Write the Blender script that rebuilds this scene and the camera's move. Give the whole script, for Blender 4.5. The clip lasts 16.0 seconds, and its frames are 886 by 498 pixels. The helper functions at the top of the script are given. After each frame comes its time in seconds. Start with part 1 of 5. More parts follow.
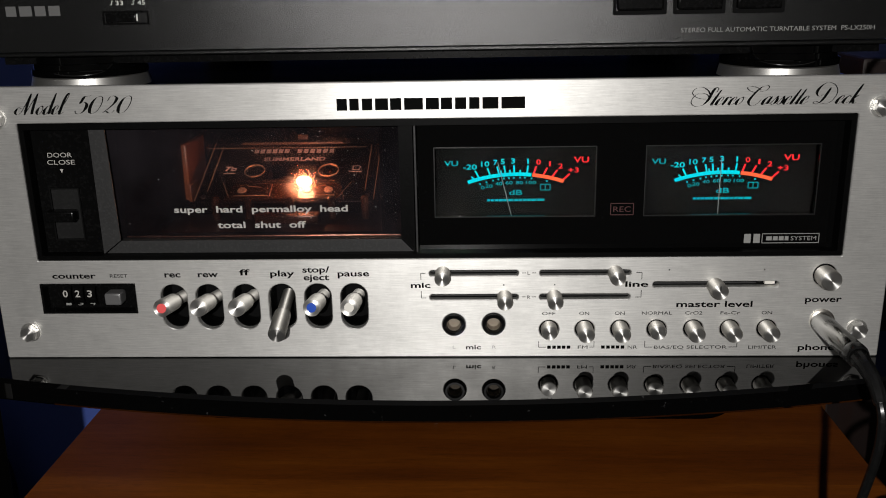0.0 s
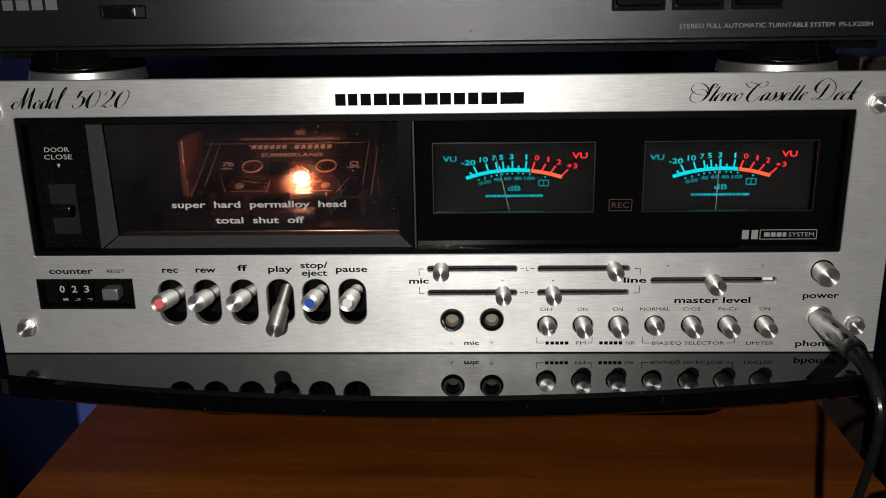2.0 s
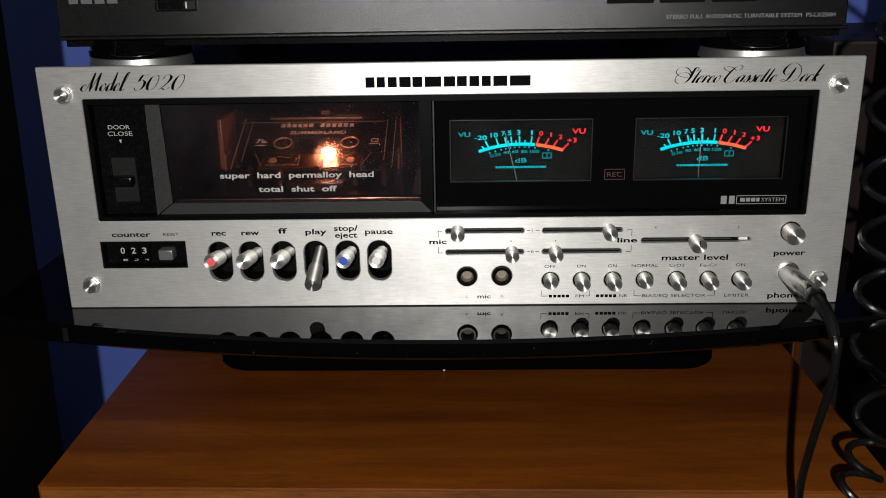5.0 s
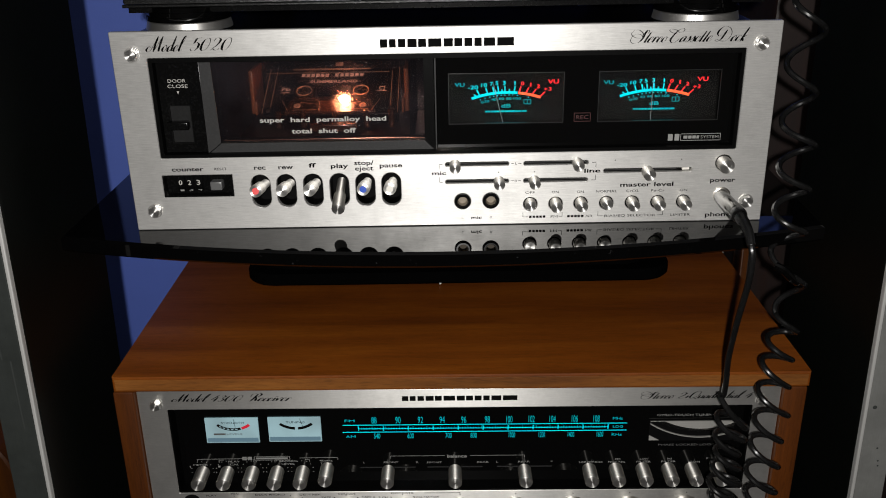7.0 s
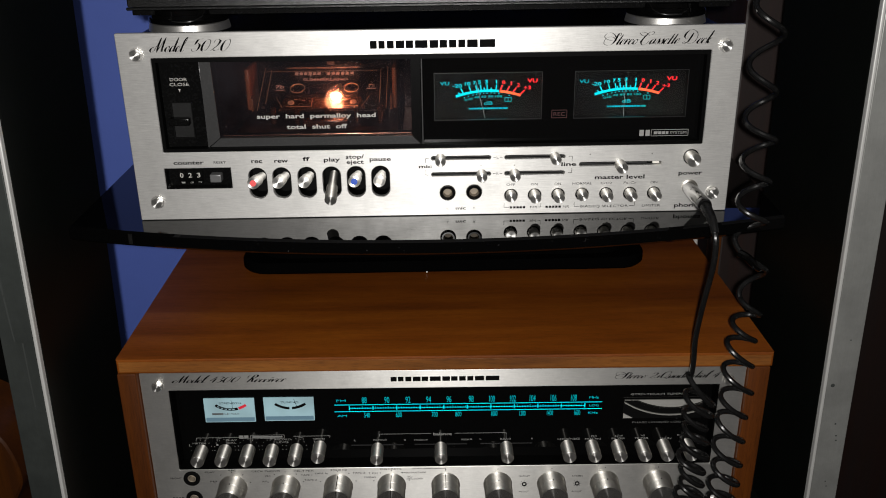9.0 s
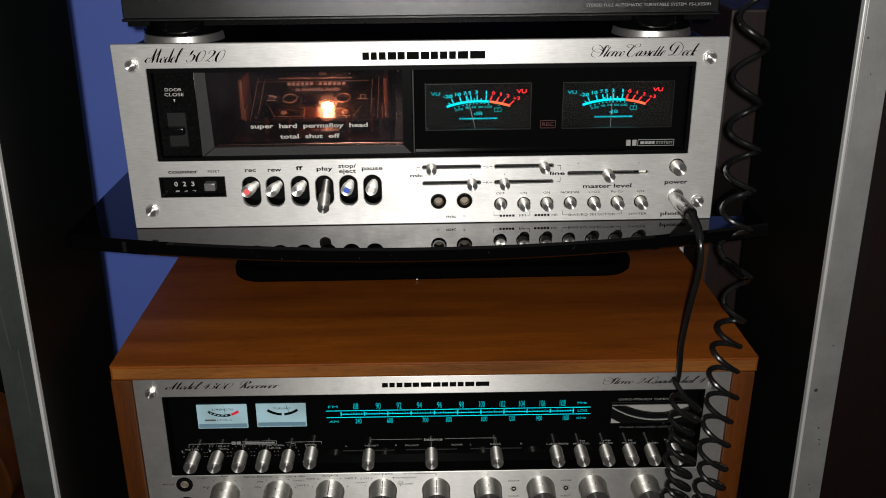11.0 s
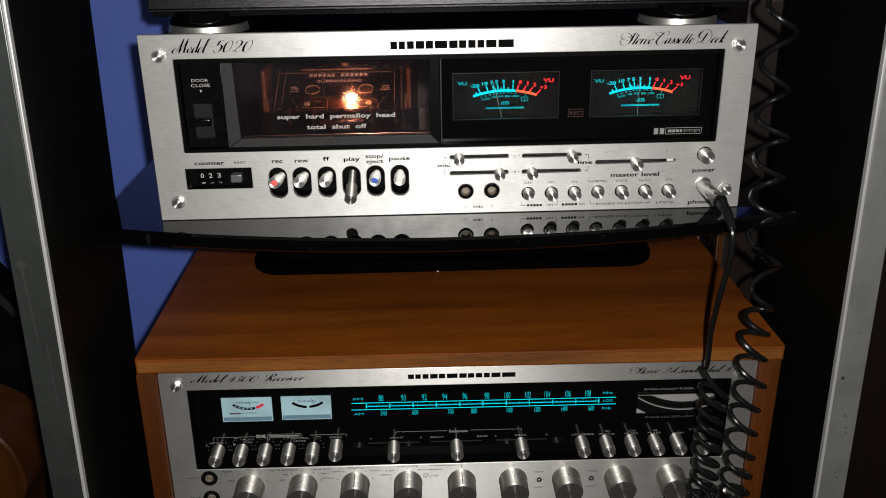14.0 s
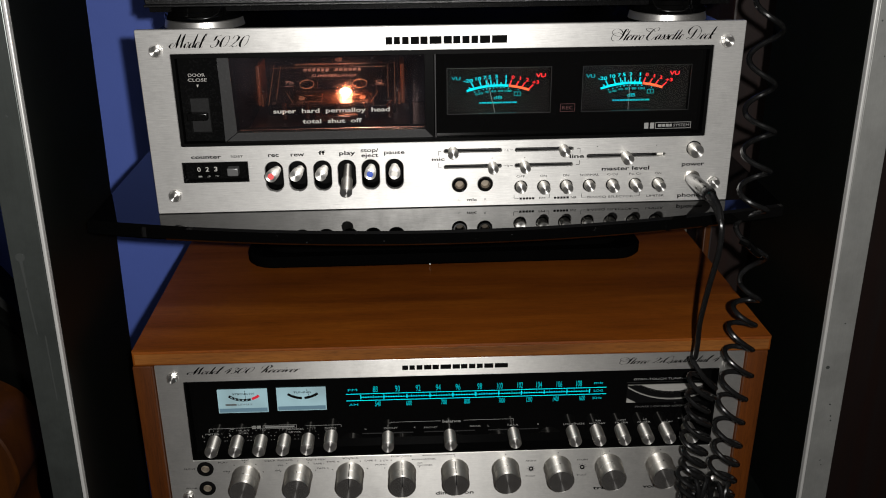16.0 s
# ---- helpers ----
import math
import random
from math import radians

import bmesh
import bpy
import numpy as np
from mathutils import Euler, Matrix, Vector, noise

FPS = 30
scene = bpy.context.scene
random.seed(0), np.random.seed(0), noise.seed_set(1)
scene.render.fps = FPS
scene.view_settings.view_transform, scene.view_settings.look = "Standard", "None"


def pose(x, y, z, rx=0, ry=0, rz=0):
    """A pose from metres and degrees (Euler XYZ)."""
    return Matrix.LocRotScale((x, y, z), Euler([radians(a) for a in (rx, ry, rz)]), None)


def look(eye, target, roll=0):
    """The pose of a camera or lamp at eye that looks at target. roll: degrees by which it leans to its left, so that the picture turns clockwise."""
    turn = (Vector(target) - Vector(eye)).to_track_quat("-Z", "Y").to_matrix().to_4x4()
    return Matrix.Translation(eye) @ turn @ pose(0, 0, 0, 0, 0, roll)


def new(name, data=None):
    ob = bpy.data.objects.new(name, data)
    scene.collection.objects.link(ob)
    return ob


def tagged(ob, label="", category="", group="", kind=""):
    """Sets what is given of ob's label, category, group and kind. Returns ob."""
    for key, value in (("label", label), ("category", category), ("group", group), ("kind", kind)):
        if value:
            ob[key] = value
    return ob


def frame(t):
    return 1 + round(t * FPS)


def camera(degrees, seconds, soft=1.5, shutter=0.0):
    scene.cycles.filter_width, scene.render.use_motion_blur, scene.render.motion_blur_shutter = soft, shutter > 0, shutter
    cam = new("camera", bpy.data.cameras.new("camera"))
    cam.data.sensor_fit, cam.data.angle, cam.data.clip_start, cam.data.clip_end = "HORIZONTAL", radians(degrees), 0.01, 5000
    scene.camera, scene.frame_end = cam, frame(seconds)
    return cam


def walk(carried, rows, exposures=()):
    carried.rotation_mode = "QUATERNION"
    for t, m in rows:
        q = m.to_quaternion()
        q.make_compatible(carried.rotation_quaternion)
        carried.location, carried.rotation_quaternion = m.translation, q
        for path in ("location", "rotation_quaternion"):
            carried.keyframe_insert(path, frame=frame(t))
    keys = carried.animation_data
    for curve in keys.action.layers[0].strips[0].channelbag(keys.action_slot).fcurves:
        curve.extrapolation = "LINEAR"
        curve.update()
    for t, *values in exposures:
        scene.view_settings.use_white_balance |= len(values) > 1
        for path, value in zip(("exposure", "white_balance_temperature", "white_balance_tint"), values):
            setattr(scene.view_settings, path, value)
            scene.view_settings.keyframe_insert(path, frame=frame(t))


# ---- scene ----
cam = camera(52.4, 16.0, soft=1.0)
PATH = [
    (0, (0.022, -0.397, 1.074), (-0.059, 1.516, 0.495), -1.1),
    (0.5, (0.019, -0.397, 1.073), (-0.063, 1.517, 0.499), -1.0),
    (1, (0.02, -0.396, 1.073), (-0.058, 1.515, 0.49), -1.0),
    (1.5, (0.019, -0.396, 1.072), (-0.052, 1.517, 0.492), -0.9),
    (2, (0.02, -0.397, 1.073), (-0.048, 1.515, 0.489), -0.9),
    (2.5, (0.019, -0.397, 1.073), (-0.047, 1.516, 0.492), -0.9),
    (3, (0.02, -0.397, 1.073), (-0.044, 1.515, 0.492), -0.9),
    (3.5, (0.019, -0.398, 1.073), (-0.041, 1.515, 0.493), -0.9),
    (4, (0.018, -0.407, 1.074), (-0.042, 1.504, 0.487), -0.9),
    (4.2, (0.017, -0.4165, 1.075), (-0.047, 1.493, 0.484), -0.9),
    (6.3, (0.0, -0.529, 1.108), (-0.028, 1.339, 0.395), -1.2),
    (6.5, (0.002, -0.542, 1.113), (-0.029, 1.319, 0.381), -1.3),
    (7, (0.0, -0.564, 1.113), (-0.013, 1.287, 0.357), -1.1),
    (7.5, (0.002, -0.57, 1.113), (-0.002, 1.27, 0.331), -1.2),
    (8, (0.004, -0.584, 1.118), (0.007, 1.261, 0.346), -1.1),
    (8.5, (0.0, -0.595, 1.123), (0.009, 1.249, 0.349), -1.0),
    (9, (0.0, -0.602, 1.124), (0.018, 1.245, 0.356), -0.8),
    (11.5, (-0.003, -0.612, 1.128), (0.045, 1.241, 0.378), -0.5),
    (12, (-0.001, -0.612, 1.128), (0.046, 1.242, 0.379), -0.5),
    (12.5, (-0.002, -0.614, 1.129), (0.048, 1.24, 0.382), -0.5),
    (13, (-0.006, -0.616, 1.128), (0.046, 1.237, 0.377), -0.6),
    (13.5, (-0.017, -0.615, 1.125), (0.039, 1.238, 0.375), -0.6),
    (14, (-0.026, -0.611, 1.122), (0.031, 1.24, 0.366), -0.8),
    (14.5, (-0.029, -0.615, 1.123), (0.034, 1.231, 0.356), -0.7),
    (15, (-0.032, -0.617, 1.123), (0.037, 1.229, 0.355), -0.7),
    (15.5, (-0.031, -0.618, 1.125), (0.048, 1.226, 0.354), -0.6),
    (16, (-0.033, -0.62, 1.125), (0.057, 1.224, 0.356), -0.5),
]
walk(cam, [(t, look(eye, target, roll)) for t, eye, target, roll in PATH], exposures=[(0, 0.02), (4, 0.03), (6.3, 0.40), (7, 0.35), (9, 0.40), (16, 0.40)])

# ---- light and room tone ----
world = bpy.data.worlds.new("room_dark")
scene.world = world
world.use_nodes = True
world.node_tree.nodes["Background"].inputs["Color"].default_value = (0.5, 0.6, 1.0, 1)
world.node_tree.nodes["Background"].inputs["Strength"].default_value = 0.0005


def lamp(name, kind, m, energy, color, size):
    data = bpy.data.lights.new(name, kind)
    data.energy, data.color = energy, color
    data.shadow_soft_size = size
    ob = new(name, data)
    ob.matrix_world = m
    return ob


# the small white torch that the person filming holds
lamp("torch", "POINT", pose(-0.003, -0.64, 1.140), 16.0, (1.0, 0.972, 0.945), 0.005)

# ---- materials ----
MATS = {}


def mat(name, color, rough=0.5, metal=0.0, **kw):
    """kw: spec, coat, emit, estr, trans, ior"""
    if name in MATS:
        return MATS[name]
    m = bpy.data.materials.new(name)
    m.use_nodes = True
    b = m.node_tree.nodes["Principled BSDF"]
    b.inputs["Base Color"].default_value = (*color, 1)
    b.inputs["Roughness"].default_value = rough
    b.inputs["Metallic"].default_value = metal
    if "spec" in kw:
        b.inputs["Specular IOR Level"].default_value = kw["spec"]
    if "coat" in kw:
        b.inputs["Coat Weight"].default_value = kw["coat"]
        b.inputs["Coat Roughness"].default_value = 0.05
    if "emit" in kw:
        b.inputs["Emission Color"].default_value = (*kw["emit"], 1)
        b.inputs["Emission Strength"].default_value = kw.get("estr", 1.0)
    if "trans" in kw:
        b.inputs["Transmission Weight"].default_value = kw["trans"]
        b.inputs["IOR"].default_value = kw.get("ior", 1.2)
    MATS[name] = m
    return m


def nodes_of(m):
    t = m.node_tree
    return t.nodes, t.links, t.nodes["Principled BSDF"]


def noise_tex(m, scale, detail=4.0, stretch=(1, 1, 1), rough=0.6, obj=True):
    n, l, b = nodes_of(m)
    co = n.new("ShaderNodeTexCoord")
    mp = n.new("ShaderNodeMapping")
    mp.inputs["Scale"].default_value = stretch
    tx = n.new("ShaderNodeTexNoise")
    tx.inputs["Scale"].default_value = scale
    tx.inputs["Detail"].default_value = detail
    tx.inputs["Roughness"].default_value = rough
    l.new(co.outputs["Object" if obj else "Generated"], mp.inputs["Vector"])
    l.new(mp.outputs["Vector"], tx.inputs["Vector"])
    return tx


def ramp(m, src, stops):
    n, l, b = nodes_of(m)
    r = n.new("ShaderNodeValToRGB")
    e = r.color_ramp.elements
    while len(e) < len(stops):
        e.new(0.5)
    for i, (p, c) in enumerate(stops):
        e[i].position = p
        e[i].color = (*c, 1) if len(c) == 3 else c
    l.new(src, r.inputs["Fac"])
    return r


def mixc(m, a, b_, fac, mode="MULTIPLY"):
    n, l, b = nodes_of(m)
    x = n.new("ShaderNodeMix")
    x.data_type, x.blend_type = "RGBA", mode
    if isinstance(fac, float):
        x.inputs["Factor"].default_value = fac
    else:
        l.new(fac, x.inputs["Factor"])
    l.new(a, x.inputs[6])
    l.new(b_, x.inputs[7])
    return x.outputs[2]


def bump(m, src, strength, dist):
    n, l, b = nodes_of(m)
    bp = n.new("ShaderNodeBump")
    bp.inputs["Strength"].default_value = strength
    bp.inputs["Distance"].default_value = dist
    l.new(src, bp.inputs["Height"])
    l.new(bp.outputs["Normal"], b.inputs["Normal"])


def gray(v):
    return (v, v, v)


def brushed(name, color, rough, aniso, lo=0.86, along="x", wear=0.25, metal=0.6):
    """Aluminium brushed along one axis: fine streaks, cloudy handling marks."""
    m = mat(name, color, rough, metal)
    n, l, b = nodes_of(m)
    st = {"x": (0.7, 20, 20), "z": (20, 20, 0.7)}[along]
    streak = noise_tex(m, 120, 6, st, 0.75)
    cloud = noise_tex(m, 17, 6, (1, 1, 1), 0.68)
    sr = ramp(m, streak.outputs["Fac"], [(0.3, gray(lo)), (0.7, gray(1.0))])
    cr = ramp(m, cloud.outputs["Fac"], [(0.25, gray(1 - wear)), (0.6, gray(1.0))])
    base = n.new("ShaderNodeRGB")
    base.outputs[0].default_value = (*color, 1)
    c = mixc(m, base.outputs[0], sr.outputs["Color"], 1.0)
    c = mixc(m, c, cr.outputs["Color"], 1.0)
    l.new(c, b.inputs["Base Color"])
    rr = ramp(m, cloud.outputs["Fac"], [(0.3, gray(rough + 0.07)), (0.7, gray(rough - 0.03))])
    l.new(rr.outputs["Color"], b.inputs["Roughness"])
    b.inputs["Anisotropic"].default_value = aniso
    tg = n.new("ShaderNodeCombineXYZ")
    tg.inputs[2 if along == "x" else 0].default_value = 1.0
    l.new(tg.outputs[0], b.inputs["Tangent"])
    return m


def spun(name, color, rough, aniso=0.9):
    """Turned aluminium knobs: rings about the depth axis."""
    m = mat(name, color, rough, 0.95)
    n, l, b = nodes_of(m)
    b.inputs["Anisotropic"].default_value = aniso
    b.inputs["Anisotropic Rotation"].default_value = 0.25
    tg = n.new("ShaderNodeTangent")
    tg.direction_type, tg.axis = "RADIAL", "Y"
    l.new(tg.outputs[0], b.inputs["Tangent"])
    nz = noise_tex(m, 160, 3)
    rr = ramp(m, nz.outputs["Fac"], [(0.3, gray(0.82)), (0.7, gray(1.0))])
    base = n.new("ShaderNodeRGB")
    base.outputs[0].default_value = (*color, 1)
    l.new(mixc(m, base.outputs[0], rr.outputs["Color"], 1.0), b.inputs["Base Color"])
    return m


def speckled(name, dark, light, rough, scale=900, amount=0.62, bmp=0.25, spec=0.3):
    """Textured black plastic or vinyl with fine pale grains."""
    m = mat(name, dark, rough, spec=spec)
    n, l, b = nodes_of(m)
    tx = noise_tex(m, scale, 2)
    big = noise_tex(m, 14, 4)
    r = ramp(m, tx.outputs["Fac"], [(amount - 0.1, dark), (amount + 0.1, light)])
    r2 = ramp(m, big.outputs["Fac"], [(0.3, gray(0.7)), (0.7, gray(1.0))])
    l.new(mixc(m, r.outputs["Color"], r2.outputs["Color"], 1.0), b.inputs["Base Color"])
    bump(m, tx.outputs["Fac"], bmp, 0.0004)
    return m


def walnut(name, dark, mid, light, rough=0.36, along="x", spec=0.45):
    m = mat(name, mid, rough, spec=spec)
    n, l, b = nodes_of(m)
    st = {"x": (0.6, 9, 9), "z": (9, 9, 0.6)}[along]
    fine = noise_tex(m, 42, 8, st, 0.72)
    broad = noise_tex(m, 9, 5, (st[0] * 0.8, st[1] * 0.45, st[2] * 0.45), 0.6)
    pores = noise_tex(m, 210, 2, st, 0.5)
    r1 = ramp(m, broad.outputs["Fac"], [(0.28, dark), (0.5, mid), (0.74, light)])
    r2 = ramp(m, fine.outputs["Fac"], [(0.3, gray(0.66)), (0.62, gray(1.0))])
    r3 = ramp(m, pores.outputs["Fac"], [(0.38, gray(0.68)), (0.47, gray(1.0))])
    c = mixc(m, r1.outputs["Color"], r2.outputs["Color"], 0.85)
    c = mixc(m, c, r3.outputs["Color"], 0.7)
    l.new(c, b.inputs["Base Color"])
    rr = ramp(m, broad.outputs["Fac"], [(0.3, gray(rough + 0.1)), (0.7, gray(rough - 0.06))])
    l.new(rr.outputs["Color"], b.inputs["Roughness"])
    bump(m, fine.outputs["Fac"], 0.08, 0.0004)
    return m


def painted(name, color, rough=0.6):
    m = mat(name, color, rough)
    n, l, b = nodes_of(m)
    big = noise_tex(m, 3.5, 5)
    fine = noise_tex(m, 220, 3)
    base = n.new("ShaderNodeRGB")
    base.outputs[0].default_value = (*color, 1)
    r = ramp(m, big.outputs["Fac"], [(0.3, gray(0.86)), (0.7, gray(1.0))])
    l.new(mixc(m, base.outputs[0], r.outputs["Color"], 1.0), b.inputs["Base Color"])
    bump(m, fine.outputs["Fac"], 0.18, 0.0006)
    return m


def glossy_black(name, v=0.006, rough=0.04, dust=0.02, streak=0.0):
    m = mat(name, gray(v), rough)
    n, l, b = nodes_of(m)
    sp = noise_tex(m, 420, 2)
    r = ramp(m, sp.outputs["Fac"], [(0.70, gray(v)), (0.78, gray(v + dust))])
    l.new(r.outputs["Color"], b.inputs["Base Color"])
    if streak:
        b.inputs["Anisotropic"].default_value = streak
        tg = n.new("ShaderNodeCombineXYZ")
        tg.inputs[2].default_value = 1.0
        l.new(tg.outputs[0], b.inputs["Tangent"])
    sm = noise_tex(m, 18, 5)
    rr = ramp(m, sm.outputs["Fac"], [(0.35, gray(rough)), (0.75, gray(rough * 1.4))])
    l.new(rr.outputs["Color"], b.inputs["Roughness"])
    return m


ALU = brushed("brushed_aluminium", (0.84, 0.832, 0.80), 0.47, 0.65, 0.66, "x", 0.34, 0.72)
ALU_RX = brushed("brushed_aluminium_darker", (0.74, 0.73, 0.695), 0.47, 0.86, 0.80, "x", 0.42, 0.9)
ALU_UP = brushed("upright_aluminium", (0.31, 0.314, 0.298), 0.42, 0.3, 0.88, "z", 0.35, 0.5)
# shaded copy of the strip metal: the left one mirrors less torch light
ALU_SHADE = brushed("shaded_aluminium", (0.098, 0.110, 0.103), 0.34, 0.3, 0.86, "z", 0.45, 0.7)
ALU_RIM = brushed("bright_aluminium_rim", (0.52, 0.52, 0.50), 0.4, 0.2, 0.92, "z", 0.1, 0.3)
SPUN = spun("spun_aluminium", (0.82, 0.81, 0.775), 0.38)
SPUNEND = spun("ring_turned_aluminium", (0.70, 0.69, 0.66), 0.2, 0.95)
STEEL = mat("polished_steel", (0.72, 0.71, 0.68), 0.24, 1.0)
SATINSTEEL = mat("satin_steel", (0.66, 0.65, 0.62), 0.36, 0.95)
KNOBSIDE = spun("knob_side_aluminium", (0.72, 0.70, 0.65), 0.52, 0.93)
PLUGSTEEL = mat("plug_steel", (0.13, 0.128, 0.122), 0.17, 1.0)
DULLBRASS = mat("dull_socket_metal", (0.26, 0.22, 0.17), 0.6, 0.3)
DRUM = brushed("bright_drum", (0.62, 0.61, 0.57), 0.5, 0.6, 0.85, "x", 0.2, 0.75)
NICKEL = mat("dull_nickel", (0.55, 0.52, 0.47), 0.35, 1.0)
BLACK = speckled("black_plastic", gray(0.003), gray(0.006), 0.2, 700, 0.6, 0.02, 0.14)
SATIN = speckled("satin_black_bezel", gray(0.0016), gray(0.0035), 0.4, 900, 0.6, 0.08, 0.06)
GREYBEZ = speckled("charcoal_bezel", gray(0.024), gray(0.038), 0.5, 900, 0.6, 0.15)
STAIN = mat("dark_tarnish", (0.045, 0.050, 0.047), 0.5, 0.3)
SWITCH = speckled("dark_switch_plate", gray(0.009), gray(0.014), 0.4, 900, 0.6, 0.1)
PIT = mat("slot_dark", gray(0.003), 0.7, spec=0.06)
TTBLACK = speckled("speckled_charcoal_plastic", (0.0025, 0.0027, 0.0027), (0.012, 0.012, 0.0115), 0.27, 2600, 0.58, 0.26, 0.36)
VINYL = speckled("black_vinyl", (0.003, 0.0037, 0.003), (0.0065, 0.0075, 0.0062), 0.42, 600, 0.6, 0.15, 0.15)
GLASSBLACK = glossy_black("black_glass", 0.0012, 0.008, 0.02)
MATS["black_glass"].node_tree.nodes["Principled BSDF"].inputs["Specular IOR Level"].default_value = 0.4
PANELBLACK = glossy_black("black_acrylic", 0.002, 0.035, 0.003)
MATS["black_acrylic"].node_tree.nodes["Principled BSDF"].inputs["Specular IOR Level"].default_value = 0.25
DIALBLACK = glossy_black("black_dial_glass", 0.002, 0.02, 0.003)
MATS["black_dial_glass"].node_tree.nodes["Principled BSDF"].inputs["Specular IOR Level"].default_value = 0.2
STANDBLACK = mat("stand_matt_black", gray(0.0015), 0.8, spec=0.0)
RUBBER = speckled("black_rubber", gray(0.006), gray(0.011), 0.27, 500, 0.62, 0.08)
# top's front walnut is lighter than its rear: gloss put into the colour
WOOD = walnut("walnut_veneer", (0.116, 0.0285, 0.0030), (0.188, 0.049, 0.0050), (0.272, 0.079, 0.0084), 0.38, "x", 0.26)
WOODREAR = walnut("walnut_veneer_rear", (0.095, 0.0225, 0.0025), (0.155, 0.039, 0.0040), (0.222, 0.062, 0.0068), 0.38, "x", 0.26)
WOODEDGE = walnut("pale_veneer_edge", (0.11, 0.036, 0.0065), (0.22, 0.078, 0.015), (0.36, 0.145, 0.032), 0.4)
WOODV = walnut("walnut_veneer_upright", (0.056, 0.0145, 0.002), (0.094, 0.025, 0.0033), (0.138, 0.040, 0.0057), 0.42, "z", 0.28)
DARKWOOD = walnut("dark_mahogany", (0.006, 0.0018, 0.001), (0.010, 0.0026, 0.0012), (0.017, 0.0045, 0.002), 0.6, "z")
ORANGEWOOD = walnut("orange_varnished_wood", (0.06, 0.017, 0.002), (0.088, 0.025, 0.003), (0.12, 0.038, 0.005), 0.4, "z")
BLUE = painted("blue_wall_paint", (0.115, 0.19, 0.66))
CARPET = speckled("dark_carpet", (0.02, 0.016, 0.014), (0.05, 0.04, 0.035), 0.95, 260, 0.55, 0.6)
PLASTER = painted("warm_wall_paint", (0.29, 0.27, 0.245))
CEIL = painted("off_white_ceiling", (0.55, 0.54, 0.52))
INK = mat("black_ink", gray(0.004), 0.9, spec=0.03)
WHITEINK = mat("pale_print", (0.62, 0.62, 0.58), 0.6)
GREYINK = mat("grey_print", (0.20, 0.20, 0.195), 0.6)
DIMINK = mat("dim_print", (0.09, 0.09, 0.088), 0.6)
CYAN = mat("lit_cyan", (0.0, 0.05, 0.05), 0.5, spec=0.0, emit=(0.0, 0.60, 0.68), estr=0.95)
CYANDIM = mat("lit_cyan_dim", (0.0, 0.05, 0.05), 0.5, spec=0.0, emit=(0.0, 0.55, 0.62), estr=0.5)
RED = mat("lit_red", (0.05, 0.0, 0.0), 0.5, spec=0.0, emit=(1.0, 0.03, 0.035), estr=1.15)
ORANGE = mat("lit_orange_red", (0.05, 0.01, 0.0), 0.5, spec=0.0, emit=(1.0, 0.12, 0.05), estr=1.0)
REDDIM = mat("unlit_red_print", (0.045, 0.004, 0.0035), 0.5)
DIAL = mat("dial_charcoal", (0.0024, 0.0023, 0.0022), 0.8, spec=0.04)
METERWHITE = mat("lit_meter_card", (0.20, 0.27, 0.29), 0.6, emit=(0.44, 0.76, 0.84), estr=0.25)
METERSHADE = mat("lit_meter_foot", (0.08, 0.13, 0.17), 0.6, emit=(0.30, 0.62, 0.78), estr=0.10)


def backlit(m, lo):
    """Uneven glow of a bulb behind a translucent card."""
    n, l, b = nodes_of(m)
    cloud = noise_tex(m, 38, 1)
    r = ramp(m, cloud.outputs["Fac"], [(0.35, gray(lo)), (0.62, gray(1.0))])
    col = n.new("ShaderNodeRGB")
    col.outputs[0].default_value = b.inputs["Emission Color"].default_value
    l.new(mixc(m, col.outputs[0], r.outputs["Color"], 1.0), b.inputs["Emission Color"])


backlit(METERWHITE, 0.55)
REDINK = mat("red_ink", (0.5, 0.01, 0.02), 0.5, emit=(0.55, 0.02, 0.05), estr=0.3)
CLEAR = mat("clear_glass", (1, 1, 1), 0.0, trans=1.0, ior=1.3)
SMOKE = mat("smoked_glass", (0.46, 0.32, 0.29), 0.0, trans=1.0, ior=1.2)


def hazed(m, fac, rough):
    """Scatters a share of the light to spread the bulb's halo, and lays a pale haze on top."""
    n, l, b = nodes_of(m)
    g = n.new("ShaderNodeBsdfRefraction")
    g.inputs["Color"].default_value = b.inputs["Base Color"].default_value
    g.inputs["Roughness"].default_value = rough
    g.inputs["IOR"].default_value = 1.2
    mx = n.new("ShaderNodeMixShader")
    mx.inputs[0].default_value = fac
    l.new(b.outputs[0], mx.inputs[1])
    l.new(g.outputs[0], mx.inputs[2])
    # dust layer that also carries the torch's glare as a pale colour
    dust = n.new("ShaderNodeBsdfDiffuse")
    dust.inputs["Color"].default_value = (0.52, 0.50, 0.60, 1)
    cloud = noise_tex(m, 26, 5)
    amount = ramp(m, cloud.outputs["Fac"], [(0.35, gray(0.004)), (0.7, gray(0.013))])
    top = n.new("ShaderNodeMixShader")
    l.new(amount.outputs["Color"], top.inputs[0])
    l.new(mx.outputs[0], top.inputs[1])
    l.new(dust.outputs[0], top.inputs[2])
    l.new(top.outputs[0], n["Material Output"].inputs["Surface"])


